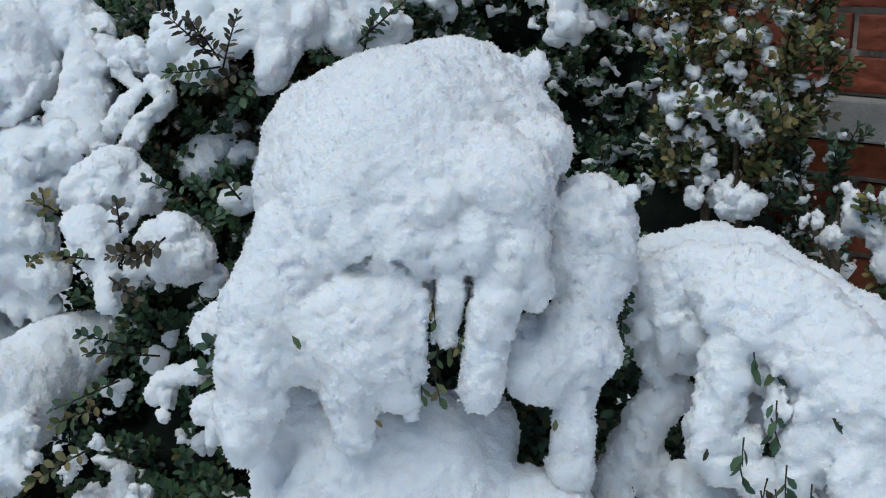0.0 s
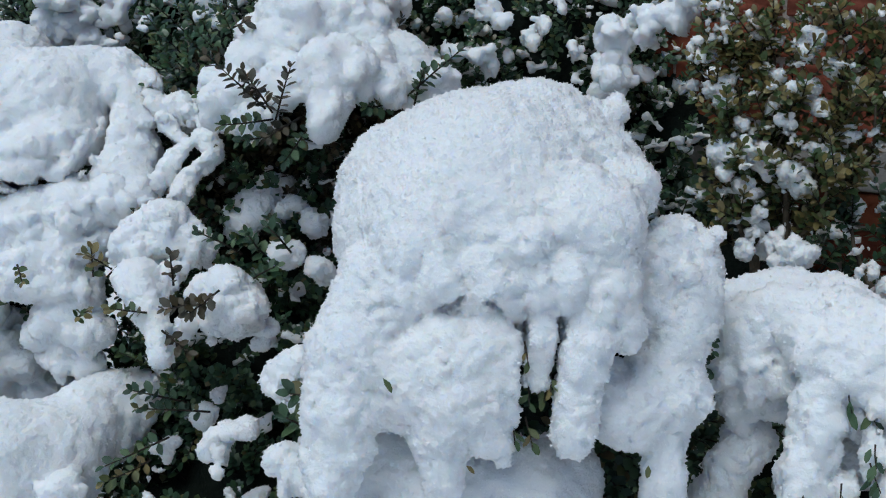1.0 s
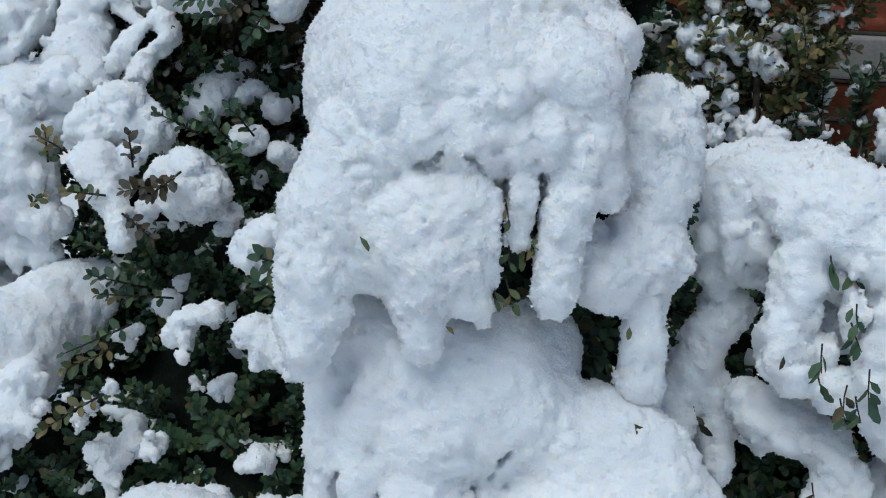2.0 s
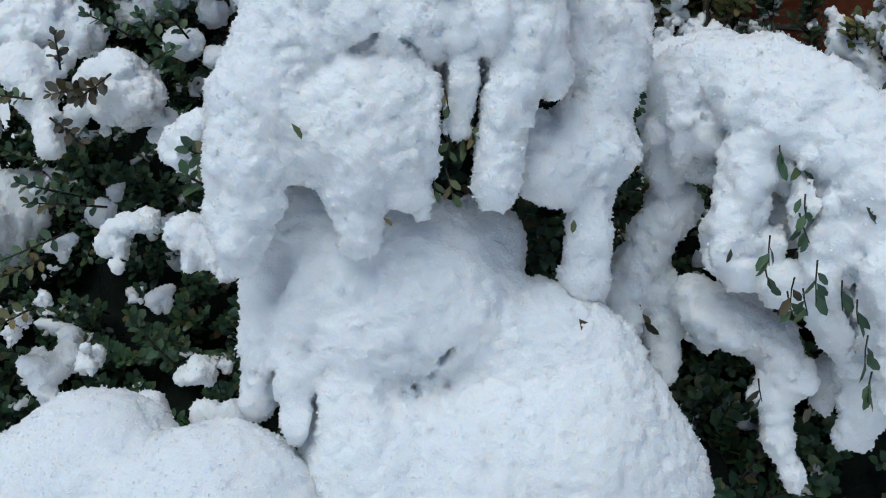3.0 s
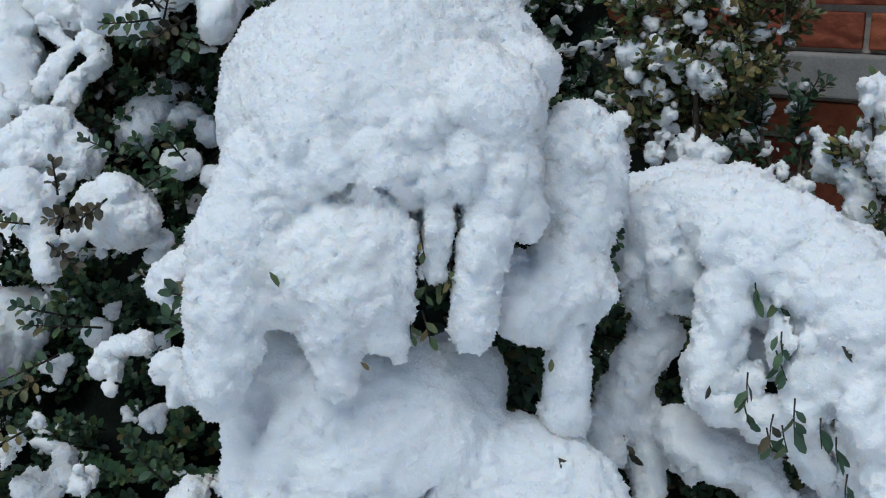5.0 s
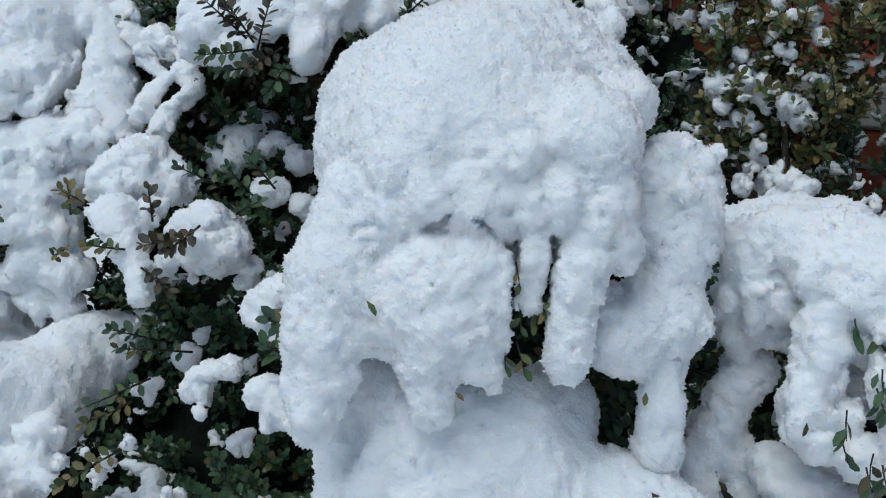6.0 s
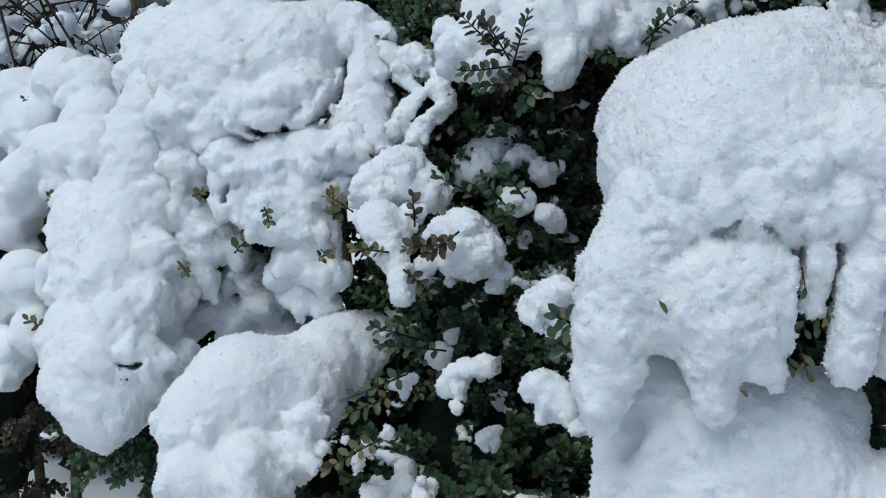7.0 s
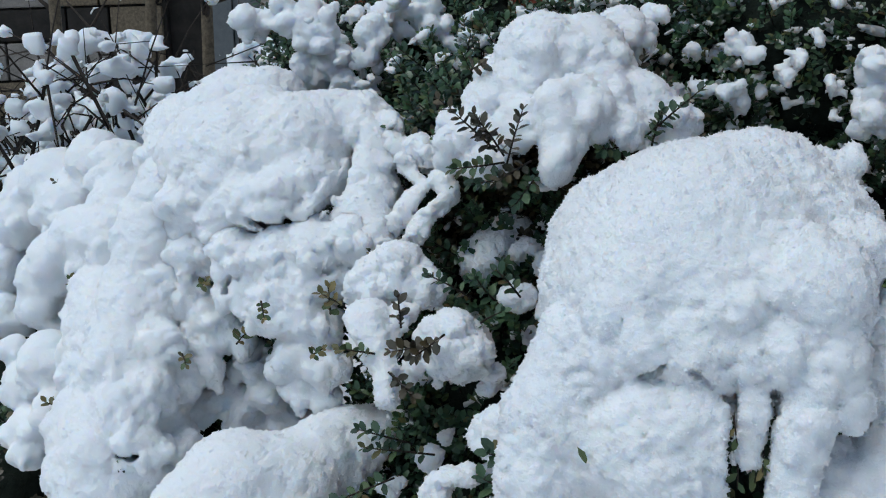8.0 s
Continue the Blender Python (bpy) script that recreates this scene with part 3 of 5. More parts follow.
curtain.group(0.0050)
curtain.ball(-0.728, 1.656, 0.988, 0.0355)
curtain.ball(-0.780, 1.656, 0.929, 0.0360)
curtain.ball(-0.701, 1.652, 0.944, 0.0319)
curtain.ball(-0.751, 1.652, 0.913, 0.0323)
curtain.ball(-0.830, 1.636, 0.915, 0.0359)
curtain.ball(-0.681, 1.690, 0.885, 0.0500)
curtain.slit([(-0.720, 1.565, 1.144, 0.0034), (-0.726, 1.565, 1.131, 0.0051), (-0.726, 1.565, 1.118, 0.0034)], 0.060)
curtain.slit([(-0.695, 1.570, 1.075, 0.0042), (-0.696, 1.580, 1.046, 0.0069), (-0.713, 1.600, 1.005, 0.0061)], 0.050)
curtain.slit([(-0.548, 1.550, 1.134, 0.0056), (-0.547, 1.550, 1.093, 0.0073), (-0.546, 1.550, 1.043, 0.0074)], 0.150)
curtain.rag(800, 45)

flank = Drift(0.0038, 0.022, 1.1)
flank.limb((-0.869, 1.692, 1.260), 0.0520, (-0.888, 1.659, 1.175), 0.0588)
flank.limb((-0.888, 1.659, 1.175), 0.0588, (-0.897, 1.621, 1.074), 0.0707)
flank.limb((-0.897, 1.621, 1.074), 0.0707, (-0.889, 1.575, 0.987), 0.0747)
flank.limb((-0.889, 1.575, 0.987), 0.0747, (-0.914, 1.525, 0.890), 0.0755)
flank.limb((-0.914, 1.525, 0.890), 0.0755, (-0.897, 1.477, 0.834), 0.0670)
flank.ball(-0.993, 1.681, 1.047, 0.0611)
flank.ball(-0.831, 1.635, 1.144, 0.0350)
flank.ball(-0.993, 1.625, 0.977, 0.0453)
flank.ball(-0.813, 1.603, 0.995, 0.0332)
flank.ball(-1.014, 1.757, 1.164, 0.0572)
flank.ball(-1.018, 1.712, 1.077, 0.0517)
flank.ball(-0.943, 1.634, 1.023, 0.0540)
flank.ball(-0.970, 1.552, 0.918, 0.0525)
flank.ball(-0.848, 1.624, 1.102, 0.0438)
flank.ball(-0.846, 1.604, 0.998, 0.0438)
flank.ball(-0.859, 1.574, 0.898, 0.0541)
flank.ball(-0.845, 1.527, 0.835, 0.0470)
flank.ball(-0.849, 1.480, 0.871, 0.0299)
flank.ball(-0.799, 1.546, 0.884, 0.0256)
flank.ball(-0.953, 1.474, 0.858, 0.0336)
flank.ball(-0.816, 1.576, 0.963, 0.0259)
flank.ball(-0.844, 1.464, 0.930, 0.0245)
flank.ball(-0.870, 1.491, 0.962, 0.0415)
flank.ball(-0.835, 1.515, 0.982, 0.0351)
flank.ball(-0.905, 1.456, 0.903, 0.0362)
flank.ball(-0.830, 1.475, 0.901, 0.0345)
flank.ball(-0.894, 1.529, 1.019, 0.0389)
flank.ball(-0.830, 1.561, 1.047, 0.0306)
flank.slit([(-0.858, 1.460, 0.900, 0.0035), (-0.833, 1.455, 0.898, 0.0051), (-0.821, 1.470, 0.898, 0.0034)], 0.030)
flank.rag(500, 46)

far_left = Drift(0.005, 0.010, 1.4)
far_left.ball(-1.417, 2.027, 1.051, 0.0569)
far_left.ball(-1.400, 1.977, 0.959, 0.0471)
far_left.ball(-1.493, 2.070, 1.100, 0.0698)
far_left.ball(-1.178, 2.011, 1.256, 0.0607)
far_left.ball(-1.285, 2.039, 1.216, 0.0690)
far_left.ball(-1.354, 2.054, 1.195, 0.0543)
far_left.ball(-1.102, 1.959, 1.249, 0.0589)
far_left.ball(-1.236, 2.002, 1.172, 0.0722)
far_left.ball(-1.365, 2.024, 1.145, 0.0539)
far_left.ball(-1.074, 1.910, 1.198, 0.0597)
far_left.group(0.0100)
far_left.limb((-1.011, 1.842, 1.179), 0.0416, (-1.142, 1.878, 1.135), 0.0576)
far_left.limb((-1.142, 1.878, 1.135), 0.0576, (-1.235, 1.895, 1.066), 0.0548)
far_left.limb((-1.235, 1.895, 1.066), 0.0548, (-1.249, 1.882, 1.009), 0.0422)
far_left.ball(-1.081, 1.848, 1.121, 0.0484)
far_left.ball(-1.127, 1.846, 1.095, 0.0264)
far_left.ball(-1.222, 1.885, 0.966, 0.0254)
far_left.ball(-1.030, 1.781, 1.080, 0.0409)
far_left.group(0.0060)
far_left.ball(-1.182, 1.796, 0.923, 0.0558)
far_left.ball(-1.241, 1.807, 0.880, 0.0474)
far_left.ball(-1.096, 1.753, 0.962, 0.0333)
far_left.ball(-1.211, 1.767, 0.809, 0.0466)
far_left.ball(-1.153, 1.756, 0.858, 0.0359)
far_left.ball(-1.203, 1.732, 0.780, 0.0320)
far_left.ball(-1.278, 1.829, 0.936, 0.0291)
far_left.slit([(-1.125, 1.800, 1.084, 0.0073), (-1.118, 1.800, 1.064, 0.0115), (-1.117, 1.800, 1.038, 0.0084)], 0.100)
far_left.slit([(-1.049, 1.720, 0.996, 0.0050), (-1.026, 1.700, 0.963, 0.0070), (-1.041, 1.700, 0.928, 0.0070), (-1.082, 1.700, 0.896, 0.0061), (-1.111, 1.690, 0.868, 0.0051)], 0.090)
far_left.rag(300, 26)

tuft = Drift(0.0027, 0.006, 1.9)
tuft.ball(-0.454, 1.531, 1.165, 0.0430)
tuft.ball(-0.481, 1.511, 1.153, 0.0326)
tuft.ball(-0.419, 1.519, 1.152, 0.0278)
tuft.ball(-0.356, 1.443, 1.099, 0.0353)
tuft.ball(-0.334, 1.447, 1.095, 0.0221)
tuft.ball(-0.382, 1.456, 1.099, 0.0223)
tuft.ball(-0.360, 1.424, 1.071, 0.0175)
tuft.limb((-0.464, 1.449, 1.121), 0.0240, (-0.445, 1.412, 1.078), 0.0206)
tuft.limb((-0.445, 1.412, 1.078), 0.0206, (-0.425, 1.382, 1.028), 0.0102)
tuft.ball(-0.404, 1.419, 1.063, 0.0147)
tuft.ball(-0.431, 1.458, 1.120, 0.0195)
tuft.limb((-0.501, 1.690, 1.329), 0.0164, (-0.445, 1.650, 1.266), 0.0147)
tuft.limb((-0.445, 1.650, 1.266), 0.0147, (-0.476, 1.614, 1.218), 0.0169)
tuft.limb((-0.417, 1.660, 1.290), 0.0184, (-0.405, 1.638, 1.251), 0.0133)
tuft.limb((-0.405, 1.638, 1.251), 0.0158, (-0.442, 1.613, 1.214), 0.0157)
tuft.limb((-0.442, 1.613, 1.214), 0.0157, (-0.455, 1.597, 1.200), 0.0120)
tuft.ball(-0.458, 1.690, 1.311, 0.0304)
tuft.ball(-0.346, 1.713, 1.163, 0.0291)
tuft.ball(-0.371, 1.704, 1.147, 0.0222)
tuft.limb((-0.357, 1.326, 0.941), 0.0126, (-0.348, 1.306, 0.911), 0.0111)
tuft.limb((-0.350, 1.329, 0.947), 0.0140, (-0.316, 1.338, 0.955), 0.0105)
tuft.ball(-0.348, 1.336, 0.937, 0.0169)
tuft.limb((-0.373, 1.667, 1.155), 0.0167, (-0.334, 1.697, 1.188), 0.0220)
tuft.limb((-0.334, 1.697, 1.188), 0.0220, (-0.310, 1.710, 1.195), 0.0170)
tuft.ball(-0.359, 1.690, 1.164, 0.0237)
tuft.puff(-0.433, 1.398, 0.908, 0.0149)
tuft.puff(-0.447, 1.394, 0.907, 0.0119)
tuft.puff(-0.439, 1.366, 0.880, 0.0096)
tuft.puff(-0.441, 1.337, 0.861, 0.0116)
tuft.puff(-0.476, 1.312, 0.826, 0.0174)
tuft.puff(-0.478, 1.337, 0.837, 0.0118)
tuft.puff(-0.313, 1.393, 0.839, 0.0082)
tuft.puff(-0.355, 1.421, 0.825, 0.0092)
tuft.puff(-0.397, 1.331, 0.780, 0.0132)
tuft.puff(-0.464, 1.348, 0.762, 0.0226)
tuft.puff(-0.440, 1.377, 0.765, 0.0168)
tuft.puff(-0.271, 1.325, 0.765, 0.0189)
tuft.puff(-0.245, 1.348, 0.766, 0.0118)
tuft.puff(-0.383, 1.482, 0.949, 0.0077)
tuft.puff(-0.451, 1.397, 0.975, 0.0088)
tuft.puff(-0.388, 1.439, 0.939, 0.0106)
tuft.puff(-0.305, 1.465, 1.048, 0.0089)
tuft.puff(-0.312, 1.458, 1.027, 0.0074)
tuft.puff(-0.262, 1.643, 1.154, 0.0147)
tuft.puff(-0.291, 1.597, 1.121, 0.0120)
tuft.puff(-0.242, 1.578, 1.097, 0.0095)
tuft.puff(-0.289, 1.663, 1.176, 0.0116)
tuft.rag(1000, 27)

block = Drift(0.0034, 0.014, 0.7)
block.ball(-0.663, 1.431, 0.860, 0.0914)
block.ball(-0.703, 1.391, 0.843, 0.0708)
block.ball(-0.615, 1.453, 0.860, 0.0832)
block.ball(-0.575, 1.510, 0.889, 0.0603)
block.ball(-0.545, 1.554, 0.900, 0.0536)
block.ball(-0.512, 1.588, 0.910, 0.0380)
block.ball(-0.702, 1.335, 0.789, 0.0551)
block.ball(-0.630, 1.342, 0.794, 0.0624)
block.ball(-0.574, 1.361, 0.818, 0.0409)
block.ball(-0.559, 1.369, 0.862, 0.0291)
block.limb((-0.622, 1.298, 0.823), 0.0280, (-0.612, 1.268, 0.777), 0.0180)
block.ball(-0.549, 1.327, 0.818, 0.0171)
block.ball(-0.534, 1.353, 0.830, 0.0130)
block.ball(-0.509, 1.370, 0.834, 0.0102)
block.ball(-0.491, 1.353, 0.807, 0.0130)
block.rag(320, 28)

crest = Drift(0.003, 0.009, 1.3)
crest.ball(-0.271, 1.701, 1.444, 0.0703)
crest.ball(-0.217, 1.726, 1.441, 0.0686)
crest.ball(-0.189, 1.690, 1.390, 0.0573)
crest.ball(-0.134, 1.694, 1.373, 0.0540)
crest.ball(-0.313, 1.654, 1.395, 0.0485)
crest.ball(-0.346, 1.724, 1.425, 0.0250)
crest.limb((-0.236, 1.590, 1.382), 0.0324, (-0.226, 1.538, 1.308), 0.0202)
crest.ball(-0.281, 1.601, 1.367, 0.0297)
crest.ball(-0.187, 1.596, 1.374, 0.0278)
crest.ball(-0.212, 1.613, 1.388, 0.0313)
crest.ball(-0.353, 1.605, 1.348, 0.0269)
crest.ball(-0.376, 1.598, 1.337, 0.0206)
crest.ball(-0.334, 1.586, 1.314, 0.0188)
crest.ball(-0.144, 1.616, 1.349, 0.0281)
crest.ball(-0.086, 1.676, 1.358, 0.0324)
crest.ball(-0.171, 1.852, 1.475, 0.0448)
crest.ball(-0.404, 1.670, 1.362, 0.0170)
crest.rag(520, 29)

clods = Drift(0.0035, 0.005, 2.0)
clods.puff(-0.857, 2.061, 1.519, 0.0367)
clods.puff(-0.788, 2.039, 1.506, 0.0359)
clods.puff(-0.734, 2.040, 1.490, 0.0356)
clods.puff(-0.759, 2.070, 1.531, 0.0320)
clods.puff(-0.704, 2.069, 1.437, 0.0465)
clods.puff(-0.750, 2.072, 1.428, 0.0427)
clods.puff(-0.660, 2.063, 1.406, 0.0335)
clods.puff(-0.674, 2.039, 1.397, 0.0270)
clods.puff(-0.594, 2.152, 1.521, 0.0454)
clods.puff(-0.554, 2.162, 1.504, 0.0281)
clods.limb((-0.637, 2.072, 1.502), 0.0231, (-0.634, 2.053, 1.441), 0.0187)
clods.puff(-0.611, 2.099, 1.526, 0.0275)
clods.puff(-0.503, 2.174, 1.471, 0.0324)
clods.puff(-0.479, 2.160, 1.439, 0.0236)
clods.puff(-0.704, 2.118, 1.529, 0.0324)
clods.puff(0.008, 1.901, 1.378, 0.0202)
clods.puff(-0.118, 1.902, 1.508, 0.0138)
clods.puff(0.146, 1.848, 1.387, 0.0179)
clods.puff(0.196, 1.794, 1.353, 0.0262)
clods.puff(0.024, 1.903, 1.434, 0.0147)
clods.puff(0.193, 1.798, 1.425, 0.0227)
clods.puff(0.010, 1.884, 1.384, 0.0152)
clods.puff(-0.054, 1.904, 1.393, 0.0141)
clods.puff(0.002, 1.904, 1.451, 0.0165)
clods.puff(0.070, 1.881, 1.411, 0.0105)
clods.puff(0.135, 1.846, 1.388, 0.0149)
clods.puff(0.196, 1.811, 1.430, 0.0170)
clods.puff(0.218, 1.797, 1.407, 0.0135)
clods.puff(0.248, 1.773, 1.411, 0.0189)
clods.puff(0.269, 1.761, 1.448, 0.0144)
clods.puff(0.295, 1.727, 1.459, 0.0164)
clods.puff(0.313, 1.702, 1.391, 0.0140)
clods.puff(0.236, 1.801, 1.357, 0.0113)
clods.puff(0.206, 1.796, 1.351, 0.0225)
clods.puff(0.178, 1.821, 1.371, 0.0125)
clods.puff(0.284, 1.748, 1.429, 0.0132)
clods.puff(0.092, 1.879, 1.433, 0.0105)
clods.puff(0.118, 1.868, 1.458, 0.0116)
clods.puff(0.146, 1.842, 1.350, 0.0103)
clods.puff(0.308, 1.720, 1.345, 0.0109)
clods.puff(0.160, 1.844, 1.451, 0.0126)
clods.puff(0.038, 1.880, 1.352, 0.0093)
clods.puff(-0.091, 1.932, 1.382, 0.0108)
clods.puff(-0.072, 1.934, 1.442, 0.0131)
clods.puff(-0.153, 1.858, 1.452, 0.0138)
clods.puff(0.235, 1.786, 1.452, 0.0134)
clods.puff(0.180, 1.822, 1.408, 0.0114)
clods.rag(700, 30)

twig_snow = Drift(0.0026, 0.003, 1.6)
twig_snow.puff(0.312, 1.684, 1.411, 0.0134)
twig_snow.puff(0.303, 1.686, 1.398, 0.0122)
twig_snow.puff(0.324, 1.677, 1.340, 0.0111)
twig_snow.puff(0.336, 1.673, 1.325, 0.0111)
twig_snow.puff(0.364, 1.663, 1.293, 0.0111)
twig_snow.puff(0.325, 1.682, 1.436, 0.0166)
twig_snow.puff(0.357, 1.674, 1.448, 0.0178)
twig_snow.puff(0.341, 1.678, 1.459, 0.0144)
twig_snow.puff(0.398, 1.660, 1.369, 0.0122)
twig_snow.puff(0.389, 1.665, 1.417, 0.0122)
twig_snow.puff(0.384, 1.666, 1.429, 0.0100)
twig_snow.puff(0.336, 1.665, 1.252, 0.0134)
twig_snow.puff(0.355, 1.661, 1.257, 0.0144)
twig_snow.puff(0.375, 1.656, 1.258, 0.0156)
twig_snow.puff(0.394, 1.650, 1.252, 0.0144)
twig_snow.puff(0.411, 1.644, 1.244, 0.0134)
twig_snow.puff(0.430, 1.615, 1.222, 0.0187)
twig_snow.puff(0.443, 1.609, 1.212, 0.0143)
twig_snow.puff(0.423, 1.619, 1.233, 0.0121)
twig_snow.puff(0.364, 1.651, 1.206, 0.0144)
twig_snow.puff(0.348, 1.659, 1.226, 0.0111)
twig_snow.puff(0.379, 1.644, 1.190, 0.0111)
twig_snow.puff(0.383, 1.638, 1.162, 0.0122)
twig_snow.puff(0.391, 1.631, 1.138, 0.0144)
twig_snow.puff(0.408, 1.624, 1.127, 0.0166)
twig_snow.puff(0.436, 1.593, 1.116, 0.0165)
twig_snow.puff(0.416, 1.597, 1.108, 0.0111)
twig_snow.puff(0.372, 1.631, 1.113, 0.0111)
twig_snow.puff(0.428, 1.633, 1.406, 0.0111)
twig_snow.puff(0.449, 1.627, 1.422, 0.0099)
twig_snow.puff(0.442, 1.626, 1.347, 0.0099)
twig_snow.puff(0.464, 1.616, 1.320, 0.0099)
twig_snow.puff(0.497, 1.601, 1.286, 0.0111)
twig_snow.puff(0.483, 1.601, 1.246, 0.0131)
twig_snow.puff(0.509, 1.603, 1.352, 0.0088)
twig_snow.puff(0.417, 1.629, 1.303, 0.0088)
twig_snow.puff(0.404, 1.654, 1.317, 0.0088)
twig_snow.puff(0.376, 1.666, 1.365, 0.0088)
twig_snow.puff(0.345, 1.674, 1.364, 0.0100)
twig_snow.puff(0.480, 1.615, 1.375, 0.0088)
twig_snow.puff(0.462, 1.610, 1.265, 0.0099)
twig_snow.limb((0.506, 1.402, 1.180), 0.0088, (0.522, 1.391, 1.157), 0.0100)
twig_snow.limb((0.522, 1.390, 1.154), 0.0118, (0.546, 1.374, 1.129), 0.0153)
twig_snow.limb((0.546, 1.374, 1.129), 0.0153, (0.558, 1.360, 1.093), 0.0141)
twig_snow.puff(0.562, 1.365, 1.236, 0.0166)
twig_snow.puff(0.566, 1.361, 1.220, 0.0137)
twig_snow.limb((0.571, 1.331, 1.174), 0.0138, (0.582, 1.318, 1.143), 0.0172)
twig_snow.puff(0.555, 1.379, 1.169, 0.0092)
twig_snow.puff(0.519, 1.534, 1.104, 0.0117)
twig_snow.puff(0.536, 1.523, 1.086, 0.0142)
twig_snow.puff(0.522, 1.616, 1.176, 0.0078)
twig_snow.puff(0.565, 1.600, 1.180, 0.0070)
twig_snow.rag(500, 31)

HOOD = hood.build("snow_hood", "tall hooded snow mass with drapes and hanging fingers", seed=3)
MOUND = mound.build("snow_mound", "broad smooth mound of fresh snow under the hood", seed=13)
LUMPS = left_lumps.build("snow_lump", "lumps of snow beside the tall snow hood", seed=4)
FRONT = front_left.build("snow_mound", "low rounded mound of smooth fresh snow", seed=5)
ARCH = arch.build("snow_arch", "arching snow-laden branch with hanging snow fingers", seed=6)
DOME = dome.build("snow_dome", "broad rounded dome of snow on a bowed boxwood", seed=7)
CURTAIN = curtain.build("snow_curtain", "lumpy curtain of snow with hanging fingers", seed=17)
FLANK = flank.build("snow_flank", "lumpy snow sliding down the bush to the ground", seed=18)
BANK = far_left.build("snow_bank", "bank of soft snow over a farther bush", seed=8)
TUFT = tagged(tuft.build("snow_tuft", "snow tufts caught on leafy boxwood sprigs", seed=9), kind="stuff")
BLOCK = block.build("snow_cushion", "thick snow cushion on a low boxwood shoulder", seed=10)
CREST = crest.build("snow_crest", "snow crest with one hanging finger above bronzed leaves", seed=11)
CLODS = tagged(clods.build("snow_cover", "snow clods on top of the dark hedge", seed=12), kind="stuff")
TWIGGY = tagged(twig_snow.build("twig_snow", "loose snow resting on twigs before the wall", seed=14), kind="stuff")
grains(HOOD, 14000, 0.0005, 0.0012, 31)
grains(MOUND, 12000, 0.0005, 0.0012, 32)
grains(ARCH, 12000, 0.0005, 0.0014, 33)
grains(FRONT, 8000, 0.0006, 0.0014, 34)
grains(DOME, 4000, 0.0006, 0.0016, 35)
grains(LUMPS, 1200, 0.0005, 0.0013, 53)
grains(FLANK, 3000, 0.0006, 0.0016, 51)
grains(BANK, 2500, 0.0006, 0.0016, 52)
grains(CURTAIN, 4000, 0.0006, 0.0016, 38)
grains(BLOCK, 4000, 0.0006, 0.0016, 36)
grains(CREST, 4000, 0.0006, 0.0016, 37)
grains(TUFT, 4000, 0.0006, 0.0016, 40)


def in_snow(p):
    d = np.full(len(p), 9.0)
    for s in Drift.every:
        d = np.minimum(d, s.depth(p))
    return d


# ---- ground ----
def ground():
    rng = np.random.default_rng(2)
    n = 70
    u = np.sign(np.linspace(-1, 1, n)) * np.abs(np.linspace(-1, 1, n)) ** 3 * 300
    verts = [(x, y + 1.5, 0.02 * rng.standard_normal()) for x in u for y in u]
    faces = [(i * n + j, (i + 1) * n + j, (i + 1) * n + j + 1, i * n + j + 1) for i in range(n - 1) for j in range(n - 1)]
    tagged(mesh_object("ground", verts, faces, SNOW), "snow-covered garden ground round the bushes", "ground", kind="structure")


ground()

# ---- house wall: local x runs along the wall, local y into it ----
WALL = pose(0.665, 1.80, 0.0, 0, 0, -34)
COURSE, PITCH, SILL_LOW, SILL_HIGH, RECESS = 0.067, 0.188, 1.168, 1.235, 0.10


def house_wall():
    wall = tagged(new("wall_house"), "red brick house wall with a limestone band", "wall", kind="structure")
    wall.matrix_world = WALL
    bm = bmesh.new()
    box(bm, (-1.60, RECESS + 0.012, 0.0), (2.2, 0.25, SILL_LOW - 0.02))
    box(bm, (-1.60, 0.012, SILL_HIGH), (2.2, 0.25, 3.0))
    part("mortar", bm, MORTAR, wall)
    bm = bmesh.new()
    box(bm, (-1.60, -0.034, SILL_LOW), (2.2, 0.25, SILL_HIGH - 0.001), 0.004)
    part("limestone_band", bm, LIMESTONE, wall, "weathered grey limestone band")
    # Near-black strip: the shade beneath the band's overhang, painted as a part.
    bm = bmesh.new()
    box(bm, (-1.60, RECESS + 0.008, SILL_LOW - 0.02), (2.2, 0.25, SILL_LOW - 0.001))
    part("band_shade", bm, BLACK, wall)
    return wall


HOUSE = house_wall()

# ---- boxwood: leaves on sprigs round rounded bodies ----
LEAF_FORM = [(0, 0, 0), (0.42, 0.30, 0.06), (0.52, 0, -0.03), (0.42, -0.30, 0.06), (0.80, 0.22, 0.02), (0.86, 0, -0.05), (0.80, -0.22, 0.02), (1.0, 0, -0.06)]
MASS_FORM = [(0, 0, 0), (0.38, 0.29, 0.05), (0.38, -0.29, 0.05), (0.78, 0.23, 0.0), (0.78, -0.23, 0.0), (1.0, 0, -0.06)]
MASS_FACES = [(0, 2, 1), (1, 2, 4, 3), (3, 4, 5)]
LEAF_FACES = [(0, 2, 1), (0, 3, 2), (1, 2, 5, 4), (2, 3, 6, 5), (4, 5, 7), (5, 6, 7)]


